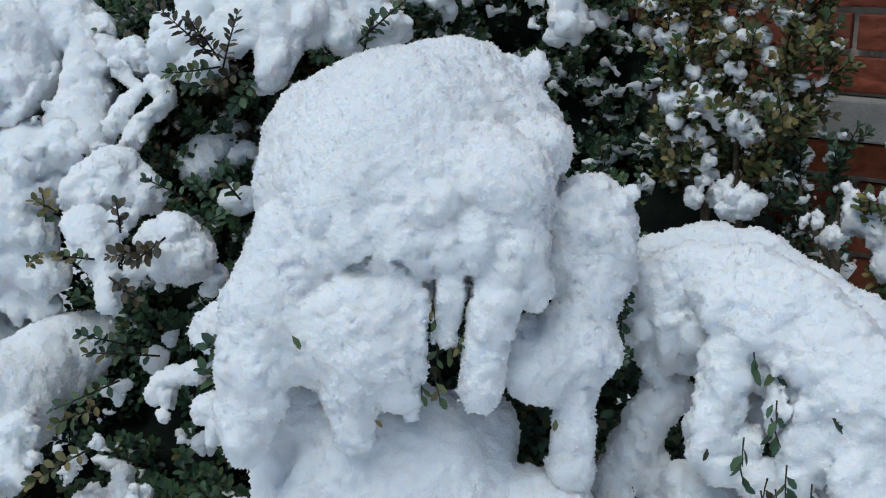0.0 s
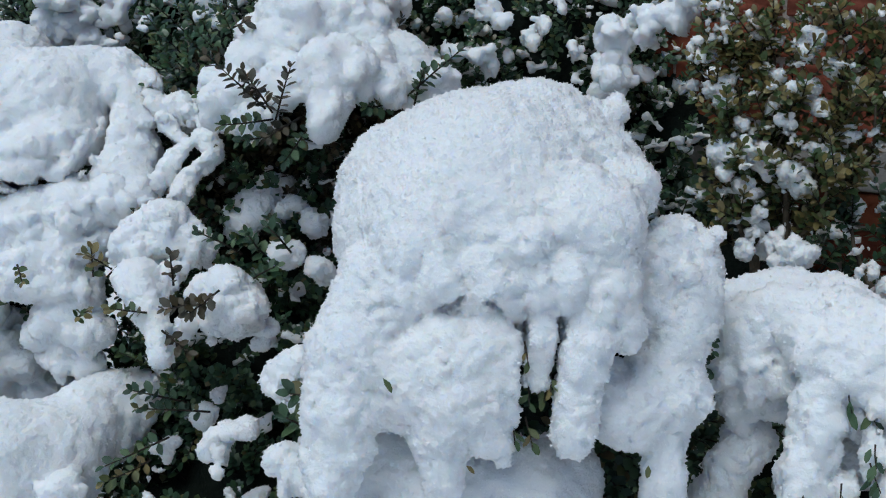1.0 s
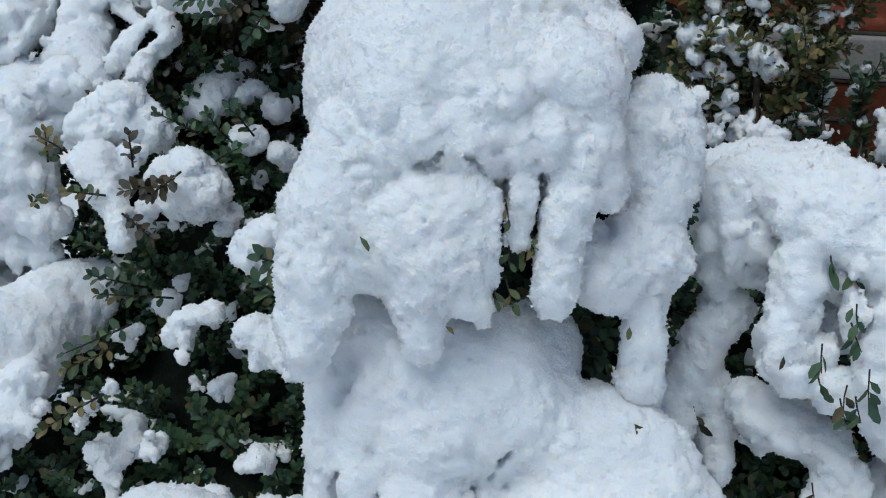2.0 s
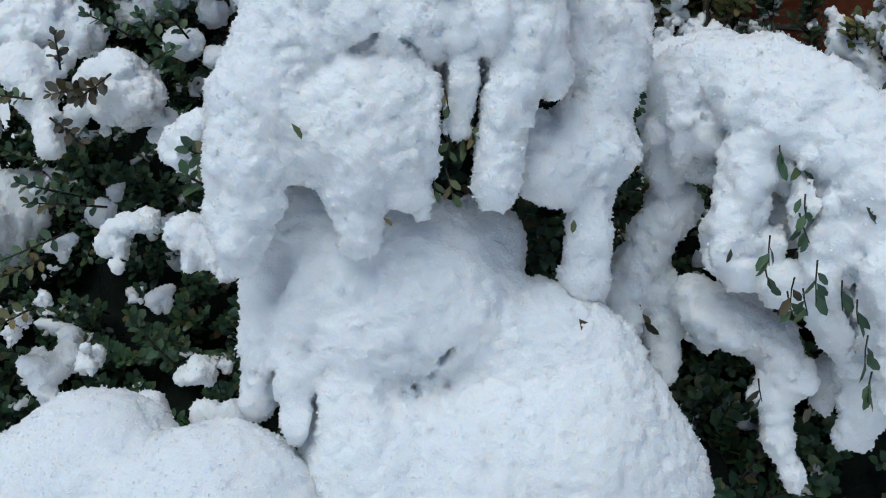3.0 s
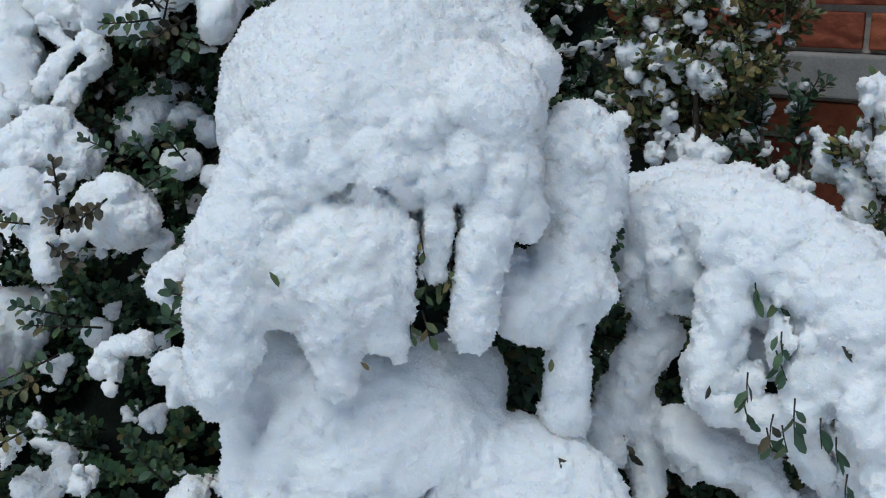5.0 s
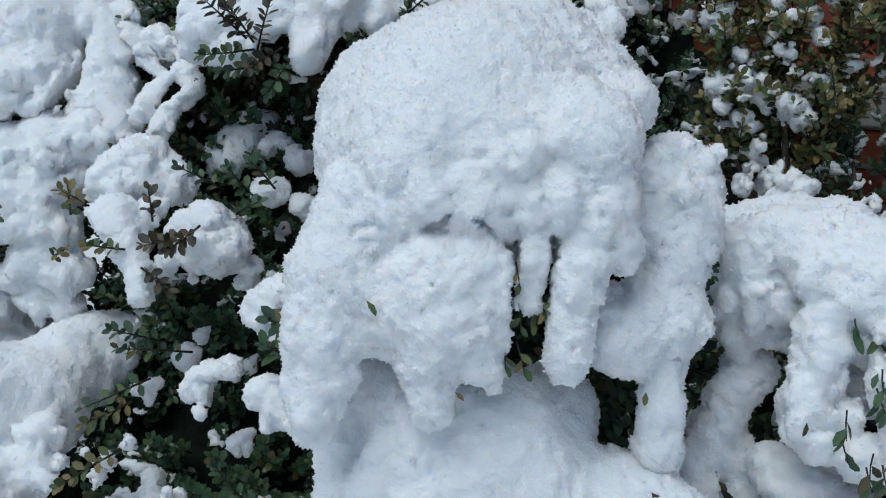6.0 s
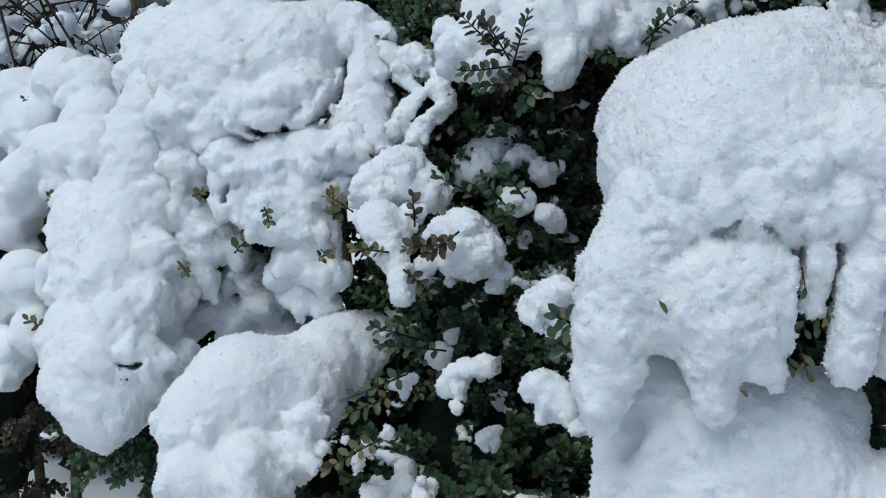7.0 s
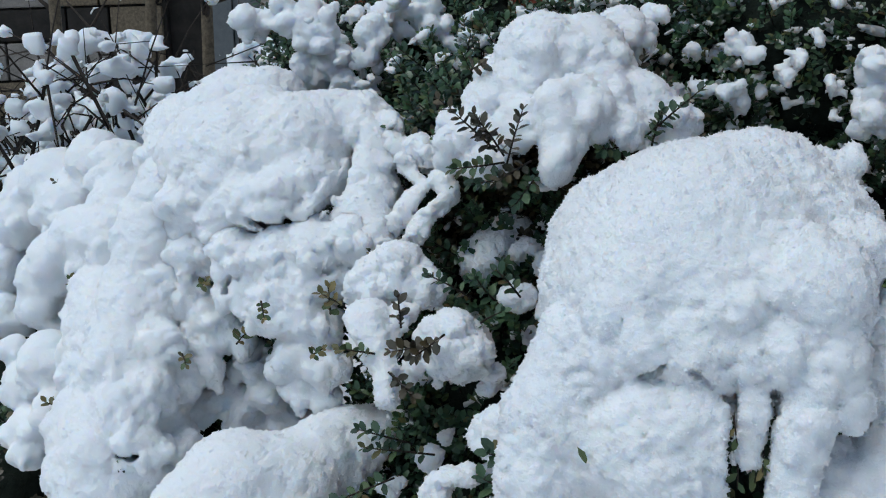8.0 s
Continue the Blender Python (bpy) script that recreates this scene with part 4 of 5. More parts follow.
def sprig(base, way, length, rng, size, spread=1.0):
    """A stem line and leaf poses: opposite pairs along it, a small rosette at the tip."""
    way = way.normalized()
    side = way.orthogonal().normalized()
    bend = Vector(rng.normal(0, 0.22, 3))
    stem, leaves = [], []
    steps = max(1, int(length / (size * 0.42)))
    for i in range(steps + 1):
        f = i / steps
        p = base + way * (length * f) + bend * (length * f * f * 0.5)
        stem.append(p)
        if f < 0.12:
            continue
        turn = Matrix.Rotation(i * 1.571 + rng.normal(0, 0.25), 3, way)
        for s in (1, -1):
            out = turn @ side * s
            rise = 0.4 + 0.8 * f * f
            d = (out * spread + way * (rise + rng.normal(0, 0.15))).normalized()
            if i == steps:
                d = (out * 0.6 + way).normalized()
            up = way * 0.45 + Vector((rng.normal(0, 0.25), -0.45 + rng.normal(0, 0.25), 0.75))
            up = (up - d * up.dot(d)).normalized()
            k = size * (0.75 + 0.45 * rng.random()) * (0.75 if i == steps else 1)
            leaves.append((p, d, up, k))
    return stem, leaves


def leaf_matrix(p, d, up, k):
    y = up.cross(d).normalized()
    return Matrix(((d.x * k, y.x * k, up.x * k, p.x), (d.y * k, y.y * k, up.y * k, p.y), (d.z * k, y.z * k, up.z * k, p.z), (0, 0, 0, 1)))


LEAF_MESH = {}


def leaf_mesh(mat):
    if mat.name not in LEAF_MESH:
        me = bpy.data.meshes.new("leaf")
        me.from_pydata(LEAF_FORM, [], LEAF_FACES)
        me.materials.append(mat)
        me.polygons.foreach_set("use_smooth", [True] * len(me.polygons))
        LEAF_MESH[mat.name] = me
    return LEAF_MESH[mat.name]


CLUMPS = []


def foliage(bush, name, leaves, mat, single):
    """Leaves of a bush: the `single` ones nearest the path's side as parts, the others as one mass."""
    leaves = sorted(leaves, key=lambda q: q[0].y)
    for q in leaves[:single]:
        ob = new("leaf", leaf_mesh(mat))
        ob.matrix_world = leaf_matrix(*q)
        ob.parent = bush
    form, verts, faces = [Vector(v) for v in MASS_FORM], [], []
    for q in leaves[single:]:
        m, n = leaf_matrix(*q), len(verts)
        verts.extend(m @ v for v in form)
        faces.extend(tuple(n + i for i in f) for f in MASS_FACES)
    if verts:
        tagged(mesh_object(name, verts, faces, mat, bush), kind="stuff")


def stems(bush, lines, mat, radius=0.0014):
    verts, faces = [], []
    for s in lines:
        v, f = tube([s[0], s[len(s) // 2], s[-1]], [radius, radius * 0.8, radius * 0.5], 4)
        n = len(verts)
        verts.extend(v)
        faces.extend(tuple(n + i for i in q) for q in f)
    if verts:
        tagged(mesh_object("twig", verts, faces, mat, bush), kind="stuff")


def boxwood(label, bodies, count, seed, mat=GREEN, size=0.0165, single=120, length=(0.05, 0.10), white=0.3, lean=0.5, core=True):
    """A bush of rounded bodies (x, y, z, r), with sprigs all over them and trunk stems to the ground."""
    rng = np.random.default_rng(seed)
    bush = tagged(new("boxwood_bush"), label, "bush")
    lines, leaves = [], []
    area = np.array([b[3] ** 2 for b in bodies])
    pick = rng.choice(len(bodies), count, p=area / area.sum())
    way = rng.standard_normal((count, 3))
    way /= np.linalg.norm(way, axis=1)[:, None]
    way[:, 1] = np.where((way[:, 1] > 0.35) & (way[:, 2] < 0.5), -way[:, 1], way[:, 1])
    b = np.array([bodies[i] for i in pick])
    place = b[:, :3] + way * (b[:, 3] * (0.84 + 0.22 * rng.random(count)))[:, None]
    deep = np.min([np.linalg.norm(place - np.array(q[:3]), axis=1) / q[3] for q in bodies], axis=0)
    snow = in_snow(place + way * 0.05)
    for i in range(count):
        if deep[i] < 0.78 or place[i, 2] < 0.05 or snow[i] < 0.0:
            continue
        w = Vector(way[i]) + Vector((0, -0.15, lean)) + Vector(rng.normal(0, 0.3, 3))
        s, lv = sprig(Vector(place[i]) - w.normalized() * 0.02, w, rng.uniform(*length), rng, size)
        lines.append(s)
        leaves.extend(lv)
        if rng.random() < white:
            CLUMPS.append((s[-1 if rng.random() < 0.5 else len(s) // 2], 0.006 + 0.017 * rng.random() ** 1.8))
    keep = in_snow(np.array([q[0] + q[1] * q[3] * 0.5 for q in leaves])) > -0.002
    foliage(bush, "foliage", [q for q, k in zip(leaves, keep) if k], mat, single)
    stems(bush, lines, TWIG)
    # Solid dark blobs added behind the leaves as painted shade inside the bush.
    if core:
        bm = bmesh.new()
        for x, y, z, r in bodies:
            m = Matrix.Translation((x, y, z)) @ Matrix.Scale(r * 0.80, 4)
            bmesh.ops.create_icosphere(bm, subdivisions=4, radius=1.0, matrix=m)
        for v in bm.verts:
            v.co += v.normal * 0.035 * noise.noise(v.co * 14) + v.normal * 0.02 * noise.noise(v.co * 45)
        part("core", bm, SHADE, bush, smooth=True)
    x, y, z, r = min(bodies, key=lambda q: q[2])
    for k in range(3):
        a = 2.1 * k + seed
        foot = Vector((x + 0.05 * math.cos(a), y + 0.05 * math.sin(a), -0.02))
        top = Vector((x + 0.5 * r * math.cos(a), y + 0.5 * r * math.sin(a), z))
        mid = foot.lerp(top, 0.5) + Vector((0.02 * math.cos(a * 3), 0.02, 0))
        v, f = tube([foot, mid, top], [0.016, 0.012, 0.008], 8)
        mesh_object("stem", v, f, BARK, bush)
    return bush


boxwood("dark green boxwood hedge against the brick wall, dusted with snow", [(0.14, 2.20, 1.41, 0.263), (-0.09, 2.28, 1.43, 0.236), (0.35, 2.13, 1.23, 0.205), (0.21, 2.07, 1.04, 0.233), (-0.24, 2.11, 1.16, 0.233), (0.39, 1.90, 0.89, 0.253), (0.14, 1.88, 0.70, 0.263)], 1500, 21, white=1.0)
boxwood("dense dark green boxwood with small glossy leaves", [(-0.38, 1.76, 0.90, 0.191), (-0.34, 1.84, 1.12, 0.175), (-0.37, 1.90, 1.30, 0.170), (-0.37, 1.65, 0.67, 0.215), (-0.29, 1.52, 0.51, 0.227), (-0.55, 1.57, 0.59, 0.179)], 1900, 22, white=0.4, single=200)
boxwood("boxwood bowed under a dome of snow", [(-0.78, 1.91, 1.16, 0.101), (-0.82, 1.89, 1.14, 0.152), (-0.89, 1.91, 0.93, 0.148), (-0.69, 1.74, 1.04, 0.102), (-0.92, 1.77, 0.73, 0.145)], 420, 23, white=0.1)
boxwood("snow-buried boxwood farther along the bed", [(-1.37, 2.26, 0.99, 0.196), (-1.35, 2.09, 0.74, 0.202)], 160, 24, white=0.1)
boxwood("low boxwood branches in the shade under the snow arch", [(0.41, 1.24, 0.72, 0.135), (0.49, 1.14, 0.71, 0.131), (0.37, 1.32, 0.86, 0.121), (0.25, 1.10, 0.68, 0.109), (0.48, 1.24, 0.89, 0.131)], 800, 25, white=0.5)
boxwood("upright boxwood with bronzed leaf tips under a snow crest", [(-0.29, 1.80, 1.31, 0.084), (-0.18, 1.84, 1.30, 0.081), (-0.38, 1.81, 1.28, 0.072), (-0.30, 1.83, 1.13, 0.118)], 420, 26, white=0.15, mat=BRONZE)
boxwood("boxwood hedge top carrying clods of snow", [(-0.79, 2.33, 1.42, 0.143), (-0.61, 2.39, 1.44, 0.155), (-0.66, 2.27, 1.26, 0.172), (-0.49, 2.32, 1.50, 0.103)], 700, 27, white=0.5)
boxwood("boxwood hidden under the tall snow heap", [(0.04, 1.17, 0.92, 0.114), (0.05, 1.07, 0.77, 0.141), (0.08, 1.21, 1.06, 0.114)], 260, 28, white=0)
boxwood("dark hedge seen beyond the snow crest", [(0.00, 2.23, 1.40, 0.194), (0.18, 2.22, 1.37, 0.216), (-0.16, 2.32, 1.47, 0.169), (0.10, 2.15, 1.13, 0.264)], 950, 29, white=1.0)

boxwood("dark bronzed lower branches under the snow bank", [(-1.37, 1.85, 0.59, 0.16), (-1.57, 1.90, 0.61, 0.15)], 260, 33, mat=BRONZE, white=0.35)


# ---- single sprigs that stand out of the snow ----
def lone_sprig(base, tip, mat, seed, size=0.017):
    rng = np.random.default_rng(seed)
    base, tip = Vector(base), Vector(tip)
    ob = tagged(new("boxwood_sprig"), {"boxwood_leaf": "green boxwood sprig standing out of the snow", "winter_leaf": "olive boxwood sprig standing out of the snow", "bronzed_leaf": "bronzed boxwood sprig standing out of the snow"}[mat.name], "sprig")
    way = tip - base
    s, leaves = sprig(base - way.normalized() * 0.01, way, way.length + 0.008, rng, size, 1.1)
    if way.length < 0.02:
        leaves = leaves[-4:]
    else:
        v, f = tube([s[0], s[len(s) // 2], s[-1]], [0.0016, 0.0013, 0.0008], 5)
        mesh_object("stem", v, f, TWIG, ob)
    for q in leaves:
        leaf = new("leaf", leaf_mesh(mat))
        leaf.matrix_world = leaf_matrix(*q)
        leaf.parent = ob


lone_sprig((-0.312, 1.517, 1.337), (-0.365, 1.492, 1.395), BRONZE, 100)
lone_sprig((-0.301, 1.519, 1.333), (-0.323, 1.500, 1.379), BRONZE, 101)
lone_sprig((-0.291, 1.520, 1.322), (-0.276, 1.509, 1.378), BRONZE, 102)
lone_sprig((-0.305, 1.516, 1.315), (-0.366, 1.483, 1.308), GREEN, 103)
lone_sprig((-0.270, 1.532, 1.313), (-0.309, 1.494, 1.296), BRONZE, 104)
lone_sprig((-0.290, 1.517, 1.300), (-0.337, 1.485, 1.275), GREEN, 105)
lone_sprig((-0.250, 1.543, 1.304), (-0.290, 1.511, 1.256), GREEN, 106)
lone_sprig((-0.319, 1.518, 1.356), (-0.326, 1.498, 1.369), BRONZE, 107)
lone_sprig((-0.113, 1.600, 1.346), (-0.064, 1.578, 1.392), GREEN, 108)
lone_sprig((-0.109, 1.599, 1.335), (-0.101, 1.584, 1.377), GREEN, 109)
lone_sprig((-0.151, 1.614, 1.326), (-0.178, 1.573, 1.319), GREEN, 110)
lone_sprig((-0.356, 1.629, 1.436), (-0.338, 1.614, 1.443), BRONZE, 111)
lone_sprig((-0.345, 1.480, 1.147), (-0.384, 1.460, 1.180), GREEN, 112)
lone_sprig((-0.308, 1.484, 1.139), (-0.341, 1.467, 1.175), GREEN, 113)
lone_sprig((-0.281, 1.508, 1.145), (-0.300, 1.493, 1.182), GREEN, 114)
lone_sprig((-0.328, 1.457, 1.110), (-0.293, 1.449, 1.141), GREEN, 115)
lone_sprig((-0.411, 1.398, 1.130), (-0.410, 1.394, 1.158), BRONZE, 116)
lone_sprig((-0.373, 1.380, 1.102), (-0.418, 1.362, 1.106), BRONZE, 117)
lone_sprig((-0.359, 1.385, 1.111), (-0.385, 1.365, 1.091), BRONZE, 118)
lone_sprig((-0.416, 1.372, 1.064), (-0.385, 1.354, 1.047), BRONZE, 119)
lone_sprig((-0.454, 1.388, 1.089), (-0.485, 1.372, 1.097), OLIVE, 120)
lone_sprig((-0.413, 1.403, 0.966), (-0.464, 1.378, 0.989), GREEN, 121)
lone_sprig((-0.384, 1.404, 0.951), (-0.444, 1.376, 0.967), GREEN, 122)
lone_sprig((-0.449, 1.351, 0.901), (-0.484, 1.314, 0.885), OLIVE, 123)
lone_sprig((-0.458, 1.319, 0.853), (-0.511, 1.277, 0.841), OLIVE, 124)
lone_sprig((-0.433, 1.382, 0.920), (-0.476, 1.347, 0.909), GREEN, 125)
lone_sprig((-0.302, 1.342, 0.768), (-0.342, 1.335, 0.809), GREEN, 126)
lone_sprig((-0.518, 1.478, 1.129), (-0.533, 1.467, 1.146), OLIVE, 127)
lone_sprig((-0.195, 0.941, 1.109), (-0.212, 0.936, 1.126), GREEN, 128)
lone_sprig((-0.198, 0.966, 1.128), (-0.208, 0.950, 1.140), GREEN, 129)
lone_sprig((0.167, 1.027, 1.171), (0.176, 1.021, 1.152), GREEN, 142, 0.012)
lone_sprig((0.169, 1.020, 1.142), (0.174, 1.013, 1.118), GREEN, 143, 0.012)
lone_sprig((-0.577, 1.706, 1.277), (-0.584, 1.673, 1.250), OLIVE, 146)
lone_sprig((-0.677, 1.660, 1.196), (-0.644, 1.642, 1.207), OLIVE, 147)
lone_sprig((-0.550, 1.524, 1.110), (-0.546, 1.511, 1.137), OLIVE, 148)
lone_sprig((-0.709, 1.562, 1.049), (-0.694, 1.552, 1.069), OLIVE, 149)
lone_sprig((-1.087, 1.752, 1.069), (-1.091, 1.734, 1.092), OLIVE, 150)
lone_sprig((-1.104, 1.693, 0.877), (-1.108, 1.677, 0.902), OLIVE, 151)
lone_sprig((-1.180, 1.887, 1.237), (-1.187, 1.873, 1.246), BRONZE, 152, 0.012)
lone_sprig((-0.933, 1.695, 1.215), (-0.916, 1.681, 1.203), BRONZE, 153, 0.012)
lone_sprig((-0.776, 1.594, 1.124), (-0.764, 1.581, 1.135), OLIVE, 154, 0.012)
lone_sprig((-0.784, 1.530, 1.030), (-0.771, 1.513, 1.026), OLIVE, 155, 0.012)
lone_sprig((-0.858, 1.455, 0.892), (-0.845, 1.438, 0.890), BRONZE, 156, 0.012)
lone_sprig((-0.642, 1.500, 1.118), (-0.631, 1.481, 1.106), OLIVE, 157, 0.012)
lone_sprig((-0.908, 1.426, 0.824), (-0.893, 1.410, 0.822), OLIVE, 158, 0.012)
lone_sprig((-0.495, 1.551, 1.187), (-0.480, 1.534, 1.181), OLIVE, 159, 0.013)
lone_sprig((-0.986, 1.558, 0.940), (-0.988, 1.535, 0.938), BRONZE, 160, 0.012)
lone_sprig((-0.552, 1.455, 1.064), (-0.540, 1.440, 1.072), OLIVE, 161, 0.013)


# ---- leaves hanging out of the near snow ----
def hanging_leaves(x, y, z, count, mat, seed):
    rng = np.random.default_rng(seed)
    ob = tagged(new("boxwood_sprig"), {"boxwood_leaf": "dark green boxwood leaves hanging out of the snow", "winter_leaf": "small olive boxwood leaves poking through the snow", "bronzed_leaf": "browned boxwood leaves at a snow edge"}[mat.name], "sprig", "leaves in the near snow")
    root = Vector((x, y + 0.012, z + 0.008))
    size = 0.012 if mat == OLIVE else 0.0165
    tip = root + Vector((rng.normal(0, 0.004), -0.010, -0.008 - 0.005 * count))
    if count > 1:
        v, f = tube([root, root.lerp(tip, 0.5) + Vector((0, 0.002, 0)), tip], [0.0009, 0.0007, 0.0005], 5)
        mesh_object("stem", v, f, TWIG, ob)
    for k in range(count):
        at = root.lerp(tip, 0.15 + 0.65 * (k + 1) / count)
        way = Vector((rng.choice((-1, 1)) * rng.uniform(0.1, 0.8), rng.uniform(-0.45, 0.0), rng.uniform(-1.0, -0.5))).normalized()
        up = Vector((rng.normal(0, 0.7), -0.8, rng.normal(0.3, 0.3)))
        up = (up - way * up.dot(way)).normalized()
        m = leaf_matrix(at, way, up, size * rng.uniform(0.8, 1.2))
        leaf = new("leaf", leaf_mesh(mat))
        leaf.matrix_world = m @ Matrix.Diagonal((1, 0.8, 1, 1))
        leaf.parent = ob


for i, place in enumerate([(0.273, 0.925, 1.134, 2, GREEN),
    (0.287, 0.920, 1.124, 2, GREEN),
    (0.284, 0.893, 1.080, 3, GREEN),
    (0.263, 0.897, 1.060, 3, GREEN),
    (0.261, 0.897, 1.034, 2, GREEN),
    (0.293, 0.868, 1.048, 5, GREEN),
    (0.278, 0.885, 1.015, 2, GREEN),
    (0.289, 0.880, 1.019, 2, GREEN),
    (0.316, 0.868, 1.030, 3, GREEN),
    (0.327, 0.860, 1.016, 2, GREEN),
    (0.330, 0.840, 0.993, 3, GREEN),
    (0.335, 0.835, 0.963, 3, GREEN),
    (0.289, 0.897, 1.095, 2, GREEN),
    (0.285, 0.905, 1.102, 1, GREEN),
    (0.227, 0.910, 1.058, 1, BRONZE),
    (0.278, 0.925, 0.915, 2, BRONZE),
    (0.326, 0.925, 0.899, 1, BRONZE),
    (0.106, 0.888, 1.008, 1, BRONZE),
    (0.186, 1.000, 0.959, 2, BRONZE),
    (0.283, 0.885, 1.027, 2, BRONZE),
    (0.328, 0.875, 1.103, 1, BRONZE),
    (-0.009, 0.882, 1.192, 2, OLIVE),
    (-0.005, 0.885, 1.156, 2, OLIVE),
    (0.008, 0.892, 1.162, 3, OLIVE),
    (0.014, 0.890, 1.167, 2, OLIVE),
    (-0.008, 0.880, 1.128, 3, OLIVE),
    (-0.060, 0.862, 1.107, 1, OLIVE),
    (-0.091, 0.868, 1.146, 1, OLIVE),
    (-0.125, 0.866, 1.180, 1, OLIVE),
    (0.098, 0.905, 1.088, 1, OLIVE),
    (-0.018, 0.872, 1.129, 2, OLIVE)]):
    hanging_leaves(*place, 200 + i)


# ---- upright shoots in front of the brick wall ----
def shoot_bush(label, shoots, seed, mat=OLIVE, size=0.0175):
    rng = np.random.default_rng(seed)
    bush = tagged(new("boxwood_bush"), label, "bush")
    leaves, lines = [], []
    for base, tip in shoots:
        base, tip = Vector(base), Vector(tip)
        bow = Vector(rng.normal(0, 0.02, 3))
        pts = [base.lerp(tip, f) + bow * math.sin(f * 3.14) for f in (0, 0.3, 0.6, 1)]
        foot = Vector((base.x + rng.normal(0, 0.03), base.y + 0.02, 0.0))
        v, f = tube([foot] + pts, [0.009, 0.006, 0.0045, 0.003, 0.0015], 6)
        mesh_object("stem", v, f, BARK, bush)
        for k in range(int((tip - base).length / 0.013)):
            f = rng.uniform(0.2, 1.0)
            at = base.lerp(tip, f) + bow * math.sin(f * 3.14)
            way = (tip - base).normalized() * 0.7 + Vector((rng.normal(0, 0.6), rng.normal(-0.1, 0.5), rng.normal(0.2, 0.3)))
            s, lv = sprig(at, way, rng.uniform(0.025, 0.07), rng, size)
            lines.append(s)
            leaves.extend(lv)
            if rng.random() < 0.6:
                CLUMPS.append((s[-1 if rng.random() < 0.6 else 0], rng.uniform(0.005, 0.013)))
    foliage(bush, "foliage", leaves, mat, 250)
    stems(bush, lines, TWIG)


shoot_bush("upright boxwood with olive and yellowed leaves before the brick wall", [((0.400, 1.679, 1.059), (0.342, 1.697, 1.452)), ((0.400, 1.679, 1.059), (0.289, 1.708, 1.395)), ((0.400, 1.679, 1.059), (0.376, 1.678, 1.420)), ((0.441, 1.660, 1.072), (0.403, 1.661, 1.437)), ((0.441, 1.660, 1.072), (0.448, 1.628, 1.445)), ((0.441, 1.662, 1.080), (0.488, 1.604, 1.422)), ((0.441, 1.666, 1.097), (0.517, 1.558, 1.325)), ((0.441, 1.670, 1.113), (0.478, 1.582, 1.244)), ((0.441, 1.670, 1.113), (0.439, 1.625, 1.327)), ((0.400, 1.685, 1.084), (0.328, 1.688, 1.264)), ((0.400, 1.685, 1.084), (0.357, 1.673, 1.282)), ((0.441, 1.668, 1.105), (0.404, 1.658, 1.267)), ((0.449, 1.673, 1.138), (0.528, 1.578, 1.385)), ((0.449, 1.669, 1.122), (0.518, 1.604, 1.445))], 70)
shoot_bush("snow-laden upright boxwood shoots beside the wall", [((0.594, 1.341, 1.011), (0.560, 1.363, 1.216)), ((0.594, 1.341, 1.011), (0.540, 1.379, 1.138)), ((0.606, 1.336, 1.012), (0.595, 1.344, 1.198))], 71)
shoot_bush("low dark boxwood shoots under the limestone band", [((0.560, 1.550, 1.024), (0.515, 1.618, 1.172)), ((0.560, 1.550, 1.024), (0.558, 1.582, 1.177))], 72, mat=GREEN)

# ---- the garden's far corner: a bare shrub under snow and another house front ----
def bare_shrub():
    rng = np.random.default_rng(91)
    shrub = tagged(new("bare_shrub"), "leafless brown shrub with thin snow-laden branches", "shrub")
    root = Vector((-1.735, 2.989, 1.093))
    root.z = 0
    d = Drift(0.015, 0.012, 1.6)
    for k in range(120):
        top = Vector((root.x + rng.normal(-0.08, 0.36), root.y + rng.normal(0.1, 0.35), rng.uniform(0.95, 1.5)))
        mid = root.lerp(top, 0.6) + Vector((rng.normal(0, 0.20), rng.normal(0, 0.12), 0.12))
        droop = top + Vector((rng.normal(0, 0.16), rng.normal(-0.05, 0.12), rng.uniform(-0.22, 0.05)))
        v, f = tube([root, mid, top, droop], [0.012, 0.008, 0.004, 0.0018], 6)
        mesh_object("branch", v, f, TWIG, shrub)
        for _ in range(4):
            a = mid.lerp(top, rng.random())
            b = a + Vector(rng.normal(0, 0.15, 3)) + Vector((0, -0.03, 0.03))
            v, f = tube([a, a.lerp(b, 0.5) + Vector((0, 0, 0.015)), b], [0.003, 0.002, 0.001], 5)
            mesh_object("twig", v, f, TWIG, shrub)
            if rng.random() < 0.9:
                r = rng.uniform(0.012, 0.028)
                d.puff(b.x, b.y, b.z, r)
        r = rng.uniform(0.016, 0.038)
        d.puff(top.x, top.y, top.z, r)
        for q in (0.45, 0.75, 0.95):
            e = mid.lerp(top, q) + Vector(rng.normal(0, 0.02, 3))
            d.puff(e.x, e.y, e.z, r * rng.uniform(0.6, 1.0))
    tagged(d.build("branch_snow", "soft snow lying along the bare shrub's branches", seed=92), kind="stuff")


bare_shrub()


